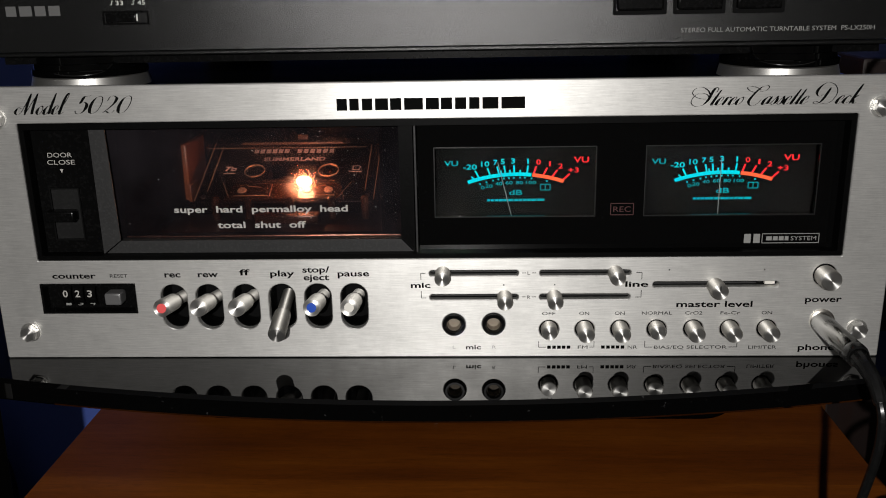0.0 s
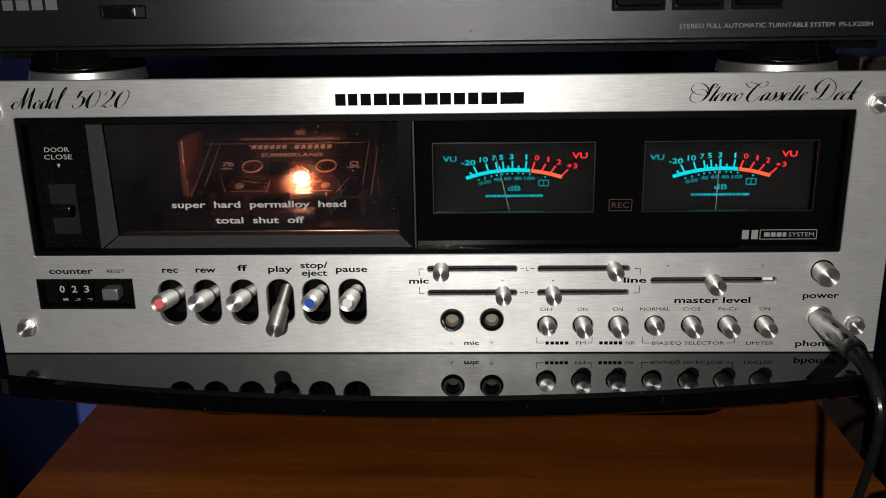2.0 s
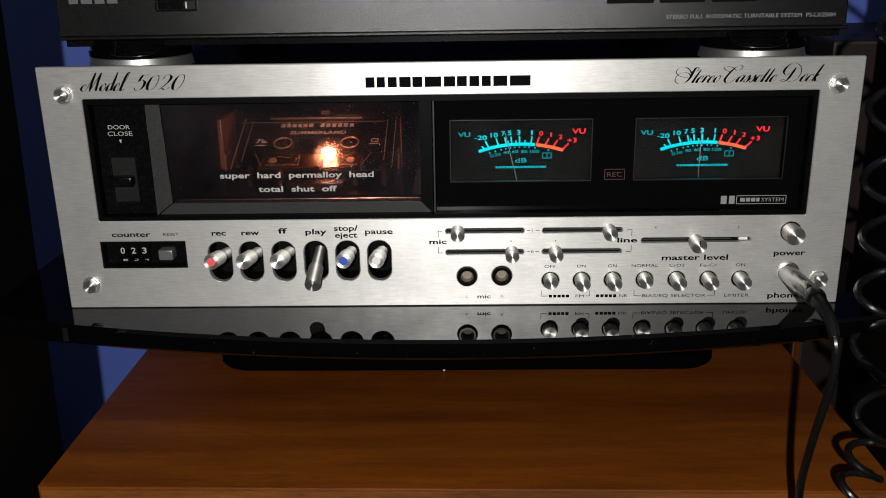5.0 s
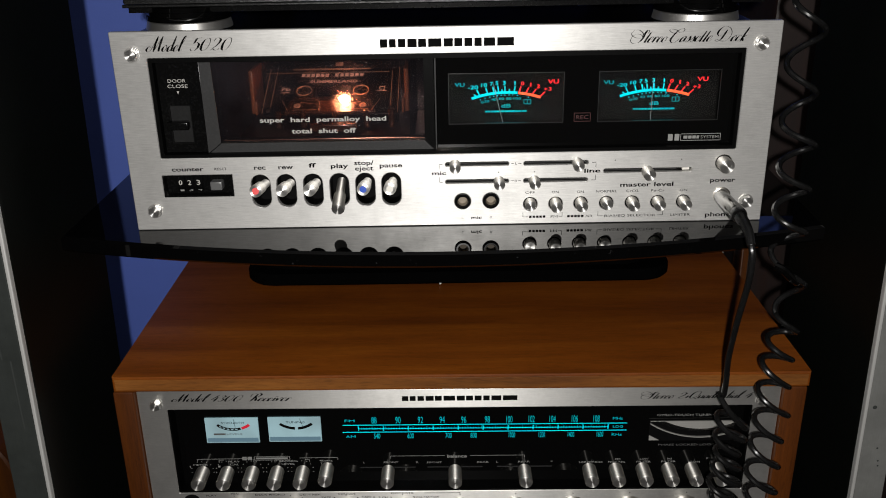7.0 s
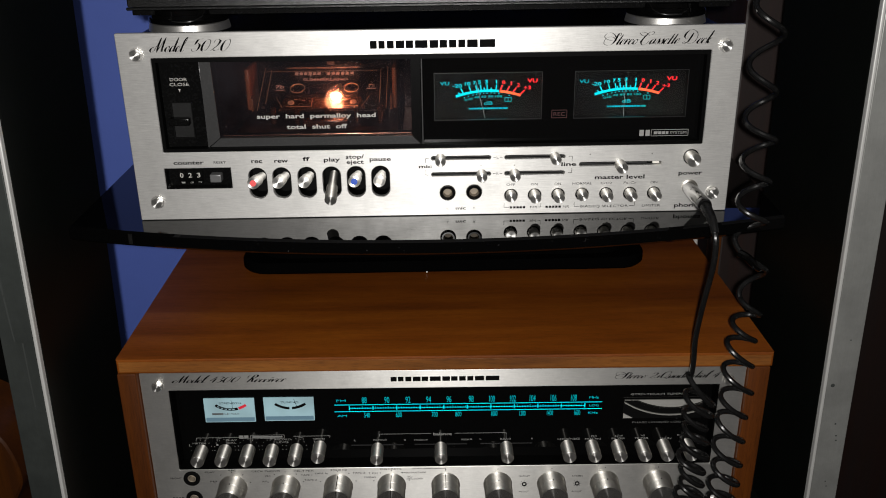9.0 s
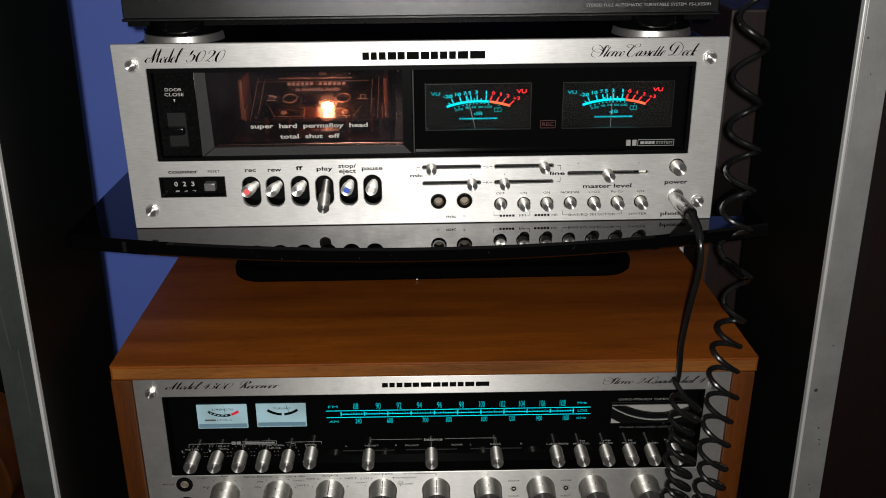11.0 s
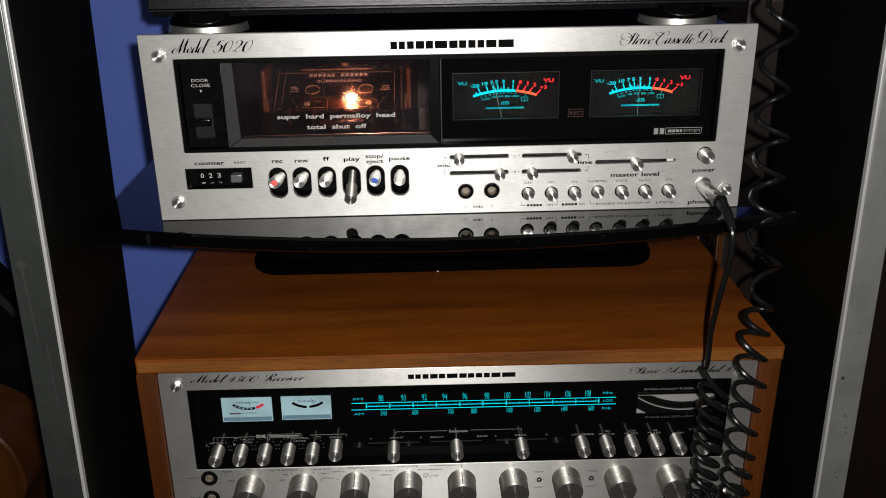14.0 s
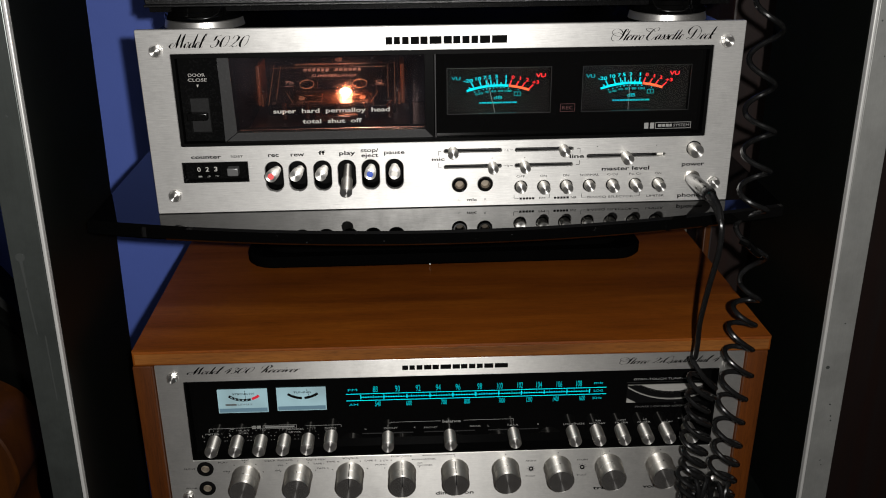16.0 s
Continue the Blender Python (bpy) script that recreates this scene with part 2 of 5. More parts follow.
hazed(SMOKE, 0.16, 0.42)
PINKCAP = mat("pink_red_enamel", (0.75, 0.10, 0.10), 0.3)
BLUECAP = mat("blue_enamel", (0.005, 0.06, 0.42), 0.3)
WHITECAP = mat("white_enamel", (0.7, 0.68, 0.62), 0.3)
BULB = mat("bulb_glow", (1, 0.8, 0.5), 0.4, emit=(1.0, 0.44, 0.23), estr=230.0)
SHELL = mat("smoky_cassette_shell", (0.004, 0.0028, 0.0022), 0.3, spec=0.2)
CASSPRINT = mat("tan_print", (0.78, 0.60, 0.52), 0.6)
CLEARRIM = mat("glinting_clear_rim", (0.55, 0.36, 0.24), 0.35, 0.4)
HOLDER = mat("dim_clear_plastic", (0.13, 0.085, 0.06), 0.25)
DOORINK = mat("dull_white_print", (0.38, 0.365, 0.34), 0.6)
RXINK = mat("worn_white_print", (0.22, 0.22, 0.21), 0.6)
AMBERPLASTIC = mat("amber_clear_plastic", (0.03, 0.013, 0.007), 0.25)
GUIDE = mat("orange_clear_plastic", (0.14, 0.05, 0.018), 0.35)
LEDGE = mat("bulb_glint_metal", (0.62, 0.46, 0.36), 0.26, 1.0)
WELLFLOOR = mat("glossy_brown_plastic", (0.016, 0.007, 0.0035), 0.28)
WELL = mat("brown_well_plastic", (0.0022, 0.0013, 0.001), 0.6, spec=0.0)
CAPGREY = mat("grey_button", gray(0.10), 0.35)

# ---- building helpers: lengths in millimetres inside a thing ----
MM = 0.001


def empty(name, x, y, z, label, category, group="", ry=0, kind=""):
    ob = new(name)
    ob.matrix_world = pose(x, y, z, 0, ry, 0)
    ob.empty_display_size = 0.02
    return tagged(ob, label, category, group, kind)


def mesh_of(name, bm, material, scale=MM, smooth=True):
    if scale != 1:
        bmesh.ops.scale(bm, vec=(scale,) * 3, verts=bm.verts)
    bmesh.ops.recalc_face_normals(bm, faces=bm.faces)
    me = bpy.data.meshes.new(name)
    bm.to_mesh(me)
    bm.free()
    me.materials.append(material)
    if smooth:
        me.shade_smooth()
        me.set_sharp_from_angle(angle=radians(20))
    return me


def part(name, bm, material, parent, label="", at=(0, 0, 0)):
    ob = new(name, mesh_of(name, bm, material))
    ob.parent = parent
    ob.location = [c * MM for c in at]
    if label:
        ob["label"] = label
    return ob


def box(x0, x1, y0, y1, z0, z1, bev=0.0, seg=2, bm=None):
    bm2 = bmesh.new()
    r = bmesh.ops.create_cube(bm2, size=1)
    bmesh.ops.scale(bm2, vec=(x1 - x0, y1 - y0, z1 - z0), verts=r["verts"])
    bmesh.ops.translate(bm2, vec=((x0 + x1) / 2, (y0 + y1) / 2, (z0 + z1) / 2), verts=r["verts"])
    if bev:
        bmesh.ops.bevel(bm2, geom=list(bm2.edges), offset=bev, segments=seg, affect="EDGES", profile=0.5)
    if bm is None:
        return bm2
    me = bpy.data.meshes.new("tmp")
    bm2.to_mesh(me)
    bm2.free()
    bm.from_mesh(me)
    bpy.data.meshes.remove(me)
    return bm


def lathe(profile, cx=0, cz=0, seg=32, axis="y", cy=0, start=0.0, bm=None):
    """profile: (radius, along) rows, turned about the depth axis (y) or the upright (z)."""
    bm = bm or bmesh.new()
    rings = []
    for r, a in profile:
        ring = []
        if r < 1e-6:
            ring = [bm.verts.new((cx, a, cz) if axis == "y" else (cx, cy, a))]
        else:
            for i in range(seg):
                t = start + 2 * math.pi * i / seg
                u, v = r * math.cos(t), r * math.sin(t)
                ring.append(bm.verts.new((cx + u, a, cz + v) if axis == "y" else (cx + u, cy + v, a)))
        rings.append(ring)
    for p, q in zip(rings, rings[1:]):
        if len(p) == 1 and len(q) == 1:
            continue
        for i in range(seg):
            j = (i + 1) % seg
            if len(p) == 1:
                bm.faces.new((p[0], q[i], q[j]))
            elif len(q) == 1:
                bm.faces.new((p[i], q[0], p[j]))
            else:
                bm.faces.new((p[i], q[i], q[j], p[j]))
    return bm


def flat_mesh(loops, thick, bev=0.0, closed=True):
    """A plate from an outline and holes in the x-z plane; its front lies at y = 0, its back at y = thick."""
    cu = bpy.data.curves.new("tmp", "CURVE")
    cu.dimensions, cu.fill_mode = "2D", "BOTH"
    cu.extrude, cu.bevel_depth, cu.bevel_resolution = thick / 2 - bev, bev, 0
    cu.offset = -bev
    for loop in loops:
        sp = cu.splines.new("POLY")
        sp.points.add(len(loop) - 1)
        for pt, (x, z) in zip(sp.points, loop):
            pt.co = (x, z, 0, 1)
        sp.use_cyclic_u = True
    ob = bpy.data.objects.new("tmp", cu)
    me = bpy.data.meshes.new_from_object(ob)
    bm = bmesh.new()
    bm.from_mesh(me)
    for v in bm.verts:
        v.co = (v.co.x, thick / 2 - v.co.z, v.co.y)
    bmesh.ops.remove_doubles(bm, verts=bm.verts, dist=1e-4)
    bpy.data.objects.remove(ob)
    bpy.data.curves.remove(cu)
    bpy.data.meshes.remove(me)
    return bm


def rect(x0, x1, z0, z1, r=0.0, n=5):
    if r <= 0:
        return [(x0, z0), (x1, z0), (x1, z1), (x0, z1)]
    out = []
    for cx, cz, a in ((x1 - r, z0 + r, -90), (x1 - r, z1 - r, 0), (x0 + r, z1 - r, 90), (x0 + r, z0 + r, 180)):
        for i in range(n + 1):
            t = radians(a + 90 * i / n)
            out.append((cx + r * math.cos(t), cz + r * math.sin(t)))
    return out


def circle(cx, cz, r, n=28):
    return [(cx + r * math.cos(2 * math.pi * i / n), cz + r * math.sin(2 * math.pi * i / n)) for i in range(n)]


def shift(bm, x=0, y=0, z=0):
    bmesh.ops.translate(bm, vec=(x, y, z), verts=bm.verts)
    return bm


def tube(points, radius, seg=10, scale=MM):
    """A round cord along a smooth row of points (millimetres)."""
    bm = bmesh.new()
    pts = [Vector(p) for p in points]
    rings = []
    normal = Vector((0.3, 1, 0.2)).normalized()
    radii = radius if isinstance(radius, list) else [radius] * len(pts)
    for i, p in enumerate(pts):
        t = (pts[min(i + 1, len(pts) - 1)] - pts[max(i - 1, 0)]).normalized()
        normal = (normal - t * normal.dot(t)).normalized()
        side = t.cross(normal)
        rings.append([bm.verts.new(p + radii[i] * (math.cos(2 * math.pi * k / seg) * normal + math.sin(2 * math.pi * k / seg) * side)) for k in range(seg)])
    for a, b in zip(rings, rings[1:]):
        for k in range(seg):
            bm.faces.new((a[k], a[(k + 1) % seg], b[(k + 1) % seg], b[k]))
    bm.faces.new(rings[0][::-1])
    bm.faces.new(rings[-1])
    return bm


def spline(ctrl, n):
    """Catmull-Rom through a few control points."""
    c = [Vector(p) for p in ctrl]
    c = [2 * c[0] - c[1]] + c + [2 * c[-1] - c[-2]]
    out = []
    for i in range(1, len(c) - 2):
        for k in range(n):
            t = k / n
            p0, p1, p2, p3 = c[i - 1], c[i], c[i + 1], c[i + 2]
            out.append(0.5 * ((2 * p1) + (p2 - p0) * t + (2 * p0 - 5 * p1 + 4 * p2 - p3) * t * t + (3 * p1 - p0 - 3 * p2 + p3) * t ** 3))
    out.append(c[-2])
    return out


def words(text, x, z, h, material, parent, y=0.0, w=None, align="C", shear=0.0, bold=0.0, name="lettering", label=""):
    """Raised print: cap height h, centred on (x, z) or starting at x, optionally w wide."""
    cu = bpy.data.curves.new("tmp", "FONT")
    cu.body, cu.size, cu.shear, cu.offset, cu.extrude = text, h / 0.7, shear, bold * h, 0.03
    cu.resolution_u = 3
    ob = bpy.data.objects.new("tmp", cu)
    me = bpy.data.meshes.new_from_object(ob)
    bm = bmesh.new()
    bm.from_mesh(me)
    bpy.data.objects.remove(ob)
    bpy.data.curves.remove(cu)
    bpy.data.meshes.remove(me)
    xs = [v.co.x for v in bm.verts]
    x0, x1 = min(xs), max(xs)
    s = w / (x1 - x0) if w else 1.0
    off = -(x0 + x1) / 2 * s if align == "C" else -x0 * s
    for v in bm.verts:
        v.co = (v.co.x * s + off, -0.05 - v.co.z, v.co.y - h / 2)
    return part(name, bm, material, parent, label, (x, y, z))


def bars(rows, y, material, parent, name="print_bar", label=""):
    """Flat printed bars (x0, x1, z0, z1): one part each; fine dots stay one sheet."""
    fine = name == "dial_dots"
    bm = bmesh.new()
    ob = None
    for x0, x1, z0, z1 in rows:
        if fine:
            box(x0, x1, y - 0.08, y - 0.01, z0, z1, bm=bm)
        else:
            ob = part(name, box(x0, x1, y - 0.08, y - 0.01, z0, z1), material, parent, label)
    if fine:
        ob = tagged(part(name, bm, material, parent, label), kind="stuff")
    else:
        bm.free()
    return ob


def strokes(lines, y, width, material, parent, name="printed_line", label=""):
    """Printed lines (x0, z0, x1, z1) of one width: one part each; rows of fine ticks stay one sheet."""
    fine = len(lines) > 14
    bm = bmesh.new()
    ob = None
    for x0, z0, x1, z1 in lines:
        d = Vector((x1 - x0, z1 - z0))
        n = Vector((-d.y, d.x)).normalized() * width / 2
        vs = [(x0 + n.x, z0 + n.y), (x1 + n.x, z1 + n.y), (x1 - n.x, z1 - n.y), (x0 - n.x, z0 - n.y)]
        f = [bm.verts.new((a, y - 0.08, b)) for a, b in vs]
        k = [bm.verts.new((a, y - 0.01, b)) for a, b in vs]
        bm.faces.new(f)
        bm.faces.new(k[::-1])
        for i in range(4):
            j = (i + 1) % 4
            bm.faces.new((f[i], k[i], k[j], f[j]))
        if not fine:
            ob = part(name, bm, material, parent, label)
            bm = bmesh.new()
    if fine:
        ob = tagged(part(name, bm, material, parent, label), kind="stuff")
    else:
        bm.free()
    return ob


def arc_band(cx, cz, r0, r1, a0, a1, y, material, parent, name, n=18):
    """A printed band of a circle; angles in degrees from straight up, clockwise."""
    loop = [(cx + r1 * math.sin(radians(a0 + (a1 - a0) * i / n)), cz + r1 * math.cos(radians(a0 + (a1 - a0) * i / n))) for i in range(n + 1)]
    loop += [(cx + r0 * math.sin(radians(a1 + (a0 - a1) * i / n)), cz + r0 * math.cos(radians(a1 + (a0 - a1) * i / n))) for i in range(n + 1)]
    return part(name, shift(flat_mesh([loop], 0.08), y=y - 0.09), material, parent)


# logo drawn as plain blocks: relative starts and widths over a unit length
BLOCKS = ((0.0, 0.055), (0.068, 0.05), (0.135, 0.055), (0.205, 0.07), (0.285, 0.06), (0.36, 0.10), (0.475, 0.07), (0.555, 0.06), (0.63, 0.06), (0.705, 0.055), (0.775, 0.085), (0.875, 0.125))


def logo_blocks(x0, x1, z0, z1, y, material, parent):
    L = x1 - x0
    rows = [(x0 + a * L, x0 + (a + b) * L, z0, z1) for a, b in BLOCKS]
    return bars(rows, y, material, parent, "logo_block")


def hex_screw(x, z, y, parent, r=4.6, turn=0.3):
    s = part("screw", lathe([(r * 0.62, 0.5), (r * 0.62, -1.0), (r, -1.0), (r, -3.4), (r * 0.86, -4.2), (0, -4.2)], 0, 0, 6, start=turn), SPUN, parent, "hex-headed polished steel screw", (x, y, z))
    part("washer", lathe([(r * 1.12, 0.0), (r * 1.12, -0.8), (r * 0.6, -0.9)], 0, 0, 24), SATINSTEEL, s)
    return s


# pen strokes of a copperplate hand: cap height 1, small letters 0.42
SCRIPT = {}


def glyph(ch, advance, *lines):
    SCRIPT[ch] = (advance, lines)


glyph("M", 0.92, [(-.02, .30), (-.22, .34), (-.32, .14), (-.16, 0), (.04, .12), (.16, .55), (.26, 1.0)], [(.26, 1.0), (.25, .5), (.30, 0)], [(.30, 0), (.46, .5), (.64, 1.0)], [(.64, 1.0), (.64, .5), (.70, .06), (.82, .06)])
glyph("o", 0.42, [(.22, .42), (.06, .30), (.05, .10), (.17, 0), (.31, .12), (.32, .32), (.22, .42), (.32, .36), (.44, .40)])
glyph("d", 0.50, [(.33, .36), (.2, .42), (.05, .27), (.06, .05), (.17, 0), (.33, .2)], [(.38, 1.0), (.36, .4), (.37, .05), (.50, .08)])
glyph("e", 0.37, [(.04, .18), (.24, .24), (.28, .37), (.17, .42), (.05, .27), (.06, .05), (.18, 0), (.38, .14)])
glyph("l", 0.32, [(0, .12), (.2, .5), (.30, .9), (.23, 1.0), (.13, .7), (.11, .1), (.2, 0), (.34, .12)])
glyph("5", 0.70, [(.62, .86), (.46, .79), (.28, .80)], [(.28, .80), (.24, .64), (.18, .46)], [(.18, .46), (.36, .54), (.53, .42), (.52, .18), (.34, 0), (.12, .02), (.04, .14)])
glyph("0", 0.72, [(.36, .80), (.16, .68), (.05, .36), (.10, .07), (.26, 0), (.46, .13), (.57, .45), (.52, .73), (.36, .80)])
glyph("2", 0.72, [(.10, .57), (.17, .76), (.35, .80), (.52, .69), (.48, .47), (.28, .23), (.04, .02)], [(.04, .02), (.18, .10), (.34, .02), (.52, .04), (.60, .15)])
glyph("4", 0.62, [(.44, .80), (.25, .5), (.06, .26)], [(.06, .26), (.3, .27), (.54, .26)], [(.46, .56), (.42, .3), (.38, 0)])
glyph("3", 0.60, [(.12, .68), (.27, .80), (.44, .66), (.26, .45)], [(.26, .45), (.46, .26), (.3, 0), (.08, .08)])
glyph("S", 0.66, [(0.63, 0.67), (0.62, 0.85), (0.43, 0.91), (0.39, 0.67), (0.42, 0.32), (0.31, 0.04), (-0.07, -0.05), (-0.46, 0.15), (-0.50, 0.48), (-0.22, 0.63), (0.16, 0.56), (0.36, 0.42)], [(0.51, 0.34), (0.05, 0.33), (-0.44, 0.46), (-0.73, 0.67), (-0.66, 0.89), (-0.32, 0.93), (0.11, 0.75), (0.32, 0.56)])
glyph("t", 0.30, [(.16, .78), (.1, .1), (.18, 0), (.3, .1)], [(.02, .46), (.28, .47)])
glyph("r", 0.36, [(.10, .42), (.08, 0)], [(.08, .2), (.2, .42), (.33, .36)])
glyph("C", 0.74, [(0.23, 0.67), (0.53, 0.71), (0.61, 0.89), (0.42, 0.99), (0.15, 0.87), (-0.01, 0.54), (-0.06, 0.19), (0.16, -0.03), (0.43, -0.01), (0.60, 0.24)], [(0.37, 0.71), (0.08, 0.62), (-0.32, 0.71), (-0.60, 0.87), (-0.49, 0.95), (-0.08, 0.89), (0.25, 0.75)])
glyph("a", 0.48, [(.33, .36), (.2, .42), (.05, .27), (.06, .05), (.17, 0), (.33, .25)], [(.36, .42), (.34, .06), (.48, .08)])
glyph("s", 0.36, [(0, .04), (.2, .44)], [(.2, .44), (.29, .16), (.18, 0), (.05, .05)])
glyph("D", 0.92, [(0.13, 0.83), (0.13, 0.49), (0.09, 0.15), (-0.07, 0.00)], [(-0.07, 0.00), (-0.31, 0.05), (-0.24, 0.14), (0.14, 0.04), (0.51, 0.02), (0.70, 0.26), (0.64, 0.63), (0.28, 0.96), (-0.21, 1.10), (-0.48, 0.88), (-0.47, 0.57), (-0.22, 0.39), (-0.04, 0.48)])
glyph("c", 0.36, [(.32, .33), (.2, .42), (.06, .28), (.05, .08), (.17, 0), (.36, .12)])
glyph("k", 0.44, [(.16, 1.0), (.10, 0)], [(.10, .16), (.3, .43), (.16, .24)], [(.16, .24), (.3, 0), (.44, .08)])
glyph("R", 0.74, [(.32, .95), (.28, .4), (.2, 0)], [(-.05, .55), (-.1, .9), (.4, 1.04), (.64, .80), (.42, .52), (.30, .50)], [(.42, .52), (.56, .08), (.74, .06)])
glyph("i", 0.24, [(.1, .42), (.08, .06), (.22, .08)], [(.14, .62), (.13, .57)])
glyph("v", 0.42, [(.03, .4), (.12, .03)], [(.12, .03), (.32, .42), (.42, .40)])
glyph("+", 0.34, [(.02, .22), (.26, .22)], [(.16, .38), (.12, .05)])
glyph("Q", 0.84, [(.40, 1.0), (.12, .76), (.08, .2), (.34, 0), (.68, .3), (.68, .82), (.40, 1.0)], [(.28, .16), (.5, .1), (.84, -.12)])
glyph("u", 0.48, [(.05, .42), (.05, .08), (.17, 0), (.33, .3)], [(.36, .42), (.34, .06), (.48, .08)])
glyph(" ", 0.34)


def script(text, x0, z, h, w, material, parent, y=0.0, slant=0.62):
    """Copperplate print from x0, w wide, on the base line z: thin up, thick down."""
    bm = bmesh.new()
    pen = 0.0
    for ch in text:
        adv, lines = SCRIPT[ch]
        for line in lines:
            pts = spline([(pen + a, c, 0) for a, c in line], 7)
            last = []
            for i, p in enumerate(pts):
                d = (pts[min(i + 1, len(pts) - 1)] - pts[max(i - 1, 0)]).normalized()
                down = abs(d.y) if d.y < 0 else 0.0
                wide = 0.023 + 0.060 * down ** 2.2 * min(1.0, 4.0 * min(i, len(pts) - 1 - i) / len(pts) + 0.25)
                row = []
                for s in (-1, 1):
                    q = (p.x + s * wide, p.y + s * 0.25 * wide)
                    for dy in (-0.09, -0.01):
                        row.append(bm.verts.new((q[0] + slant * q[1], dy, q[1])))
                if last:
                    for a, c in ((0, 2), (2, 3), (3, 1), (1, 0)):
                        bm.faces.new((last[a], last[c], row[c], row[a]))
                last = row
        pen += adv
    xs = [v.co.x for v in bm.verts]
    lo, s = min(xs), w / (max(xs) - min(xs))
    for v in bm.verts:
        v.co = ((v.co.x - lo) * s, v.co.y, v.co.z * h)
    return part("lettering", bm, material, parent, "flowing copperplate lettering", (x0, y, z))

# ---- the room ----


def slab(name, x0, x1, y0, y1, z0, z1, material, label, category, bev=0.0):
    bm = box(x0, x1, y0, y1, z0, z1, bev)
    ob = new(name, mesh_of(name, bm, material, 1))
    return tagged(ob, label, category, kind="structure")


slab("floor", -2.2, 2.2, -2.8, 0.62, -0.05, 0.0, CARPET, "dark brown carpeted floor of a dim room", "floor")
slab("ceiling", -2.2, 2.2, -2.8, 0.62, 2.4, 2.45, CEIL, "off-white painted ceiling of a dim room", "ceiling")
slab("wall_north", -2.2, 2.2, 0.50, 0.62, 0.0, 2.4, BLUE, "deep blue painted wall behind the hi-fi rack", "wall")
# unseen walls close the room; their beige keeps the metal's reflections warm
slab("wall_south", -2.2, 2.2, -2.8, -2.7, 0.0, 2.4, PLASTER, "unseen wall of a dim room, warm beige to tint reflections", "wall")
slab("wall_west", -2.2, -2.1, -2.7, 0.50, 0.0, 2.4, PLASTER, "unseen wall of a dim room, warm beige to tint reflections", "wall")
slab("wall_east", 2.1, 2.2, -2.7, 0.50, 0.0, 2.4, PLASTER, "unseen wall of a dim room, warm beige to tint reflections", "wall")


# ---- rack: two uprights and the board under the receiver ----
def rack_upright(side):
    """side -1 or 1. The slab splays out a little towards the floor; its front edge is an aluminium strip with a bright inner rim."""
    th, depth, height = 23.0, 165.0, 1500.0
    ob = new("rack_upright")
    if side < 0:
        ob.matrix_world = pose(-0.2856, -0.0724, 0.0, 0, 1.46, 2.4)
        tagged(ob, "tall black vinyl rack side panel with a shade-toned, stained aluminium front edge", "rack panel", "rack uprights")
    else:
        ob.matrix_world = pose(0.3020, -0.0204, 0.0, 0, -0.86, 0.0)
        tagged(ob, "tall black vinyl rack side panel with a scratched aluminium front edge", "rack panel", "rack uprights")
    a, b = (0, side * th)
    x0, x1 = min(a, b), max(a, b)
    part("panel", box(x0, x1, 4, depth, 2, height, 2.5), VINYL, ob)
    t0, t1 = (x0, x1 - 2.1) if side < 0 else (x0 + 2.1, x1)
    # left strip: its weaker reflection is put into the colour
    part("front_strip", box(t0, t1, -1, 3.8, 2, height, 0.6), ALU_SHADE if side < 0 else ALU_UP, ob, "stained aluminium strip, toned dark for its weak reflection" if side < 0 else "scratched brushed aluminium strip")
    r0, r1 = (x1 - 1.9, x1 + 0.6) if side < 0 else (x0 - 0.6, x0 + 1.9)
    part("rim", box(r0, r1, -1.6, 3.6, 2, height, 0.8), ALU_RIM, ob, "bright rounded aluminium rim")
    if side < 0:
        part("drip_stain", shift(flat_mesh([circle(-16.5, 899, 3.0)], 0.2), y=-1.15), STAIN, ob, "dark blot on the metal")
        part("drip_stain", shift(flat_mesh([[(-17.4, 896), (-15.4, 896), (-15.2, 877), (-14.4, 859), (-13.6, 843), (-14.4, 843), (-15.6, 862), (-16.4, 880)]], 0.2), y=-1.15), STAIN, ob, "dark run down the metal")
        part("drip_stain", shift(flat_mesh([[(-9.6, 842), (-8.6, 842), (-8.4, 815), (-8.0, 792), (-8.8, 792), (-9.2, 816)]], 0.2), y=-1.15), STAIN, ob, "dark run down the metal")
    else:
        part("drip_stain", shift(flat_mesh([circle(6.5, 766, 1.5)], 0.2), y=-1.15), STAIN, ob, "dark blot on the metal")
    rnd = random.Random(5 + side)
    for i in range(12):
        sx, sz, sr = rnd.uniform(x0 + 4, x1 - 4.5), rnd.uniform(560, 1150), rnd.uniform(0.3, 0.75)
        part("speck", shift(flat_mesh([circle(sx, sz, sr, 9)], 0.2), y=-1.15), STAIN, ob)
    return ob


rack_upright(-1)
rack_upright(1)
board = empty("rack_board", 0, 0, 0.585, "black rack board between the two uprights", "shelf")
part("board", box(-266, 288, -10, 118, 0, 18, 1.5), VINYL, board)
part("rear_board", box(-266, 288, 120, 340, 0, 18, 1.5), VINYL, board)
for sx in (-1, 1):
    part("bracket", box(sx * 200 - 15, sx * 200 + 15, 60, 330, -585, -0.5, 2), VINYL, board)

# ---- receiver in its walnut case ----
RX = empty("stereo_receiver", 0.004, -0.002, 0.6035, "silver-faced vintage receiver in a walnut case with lit blue dial", "receiver", ry=0.45)
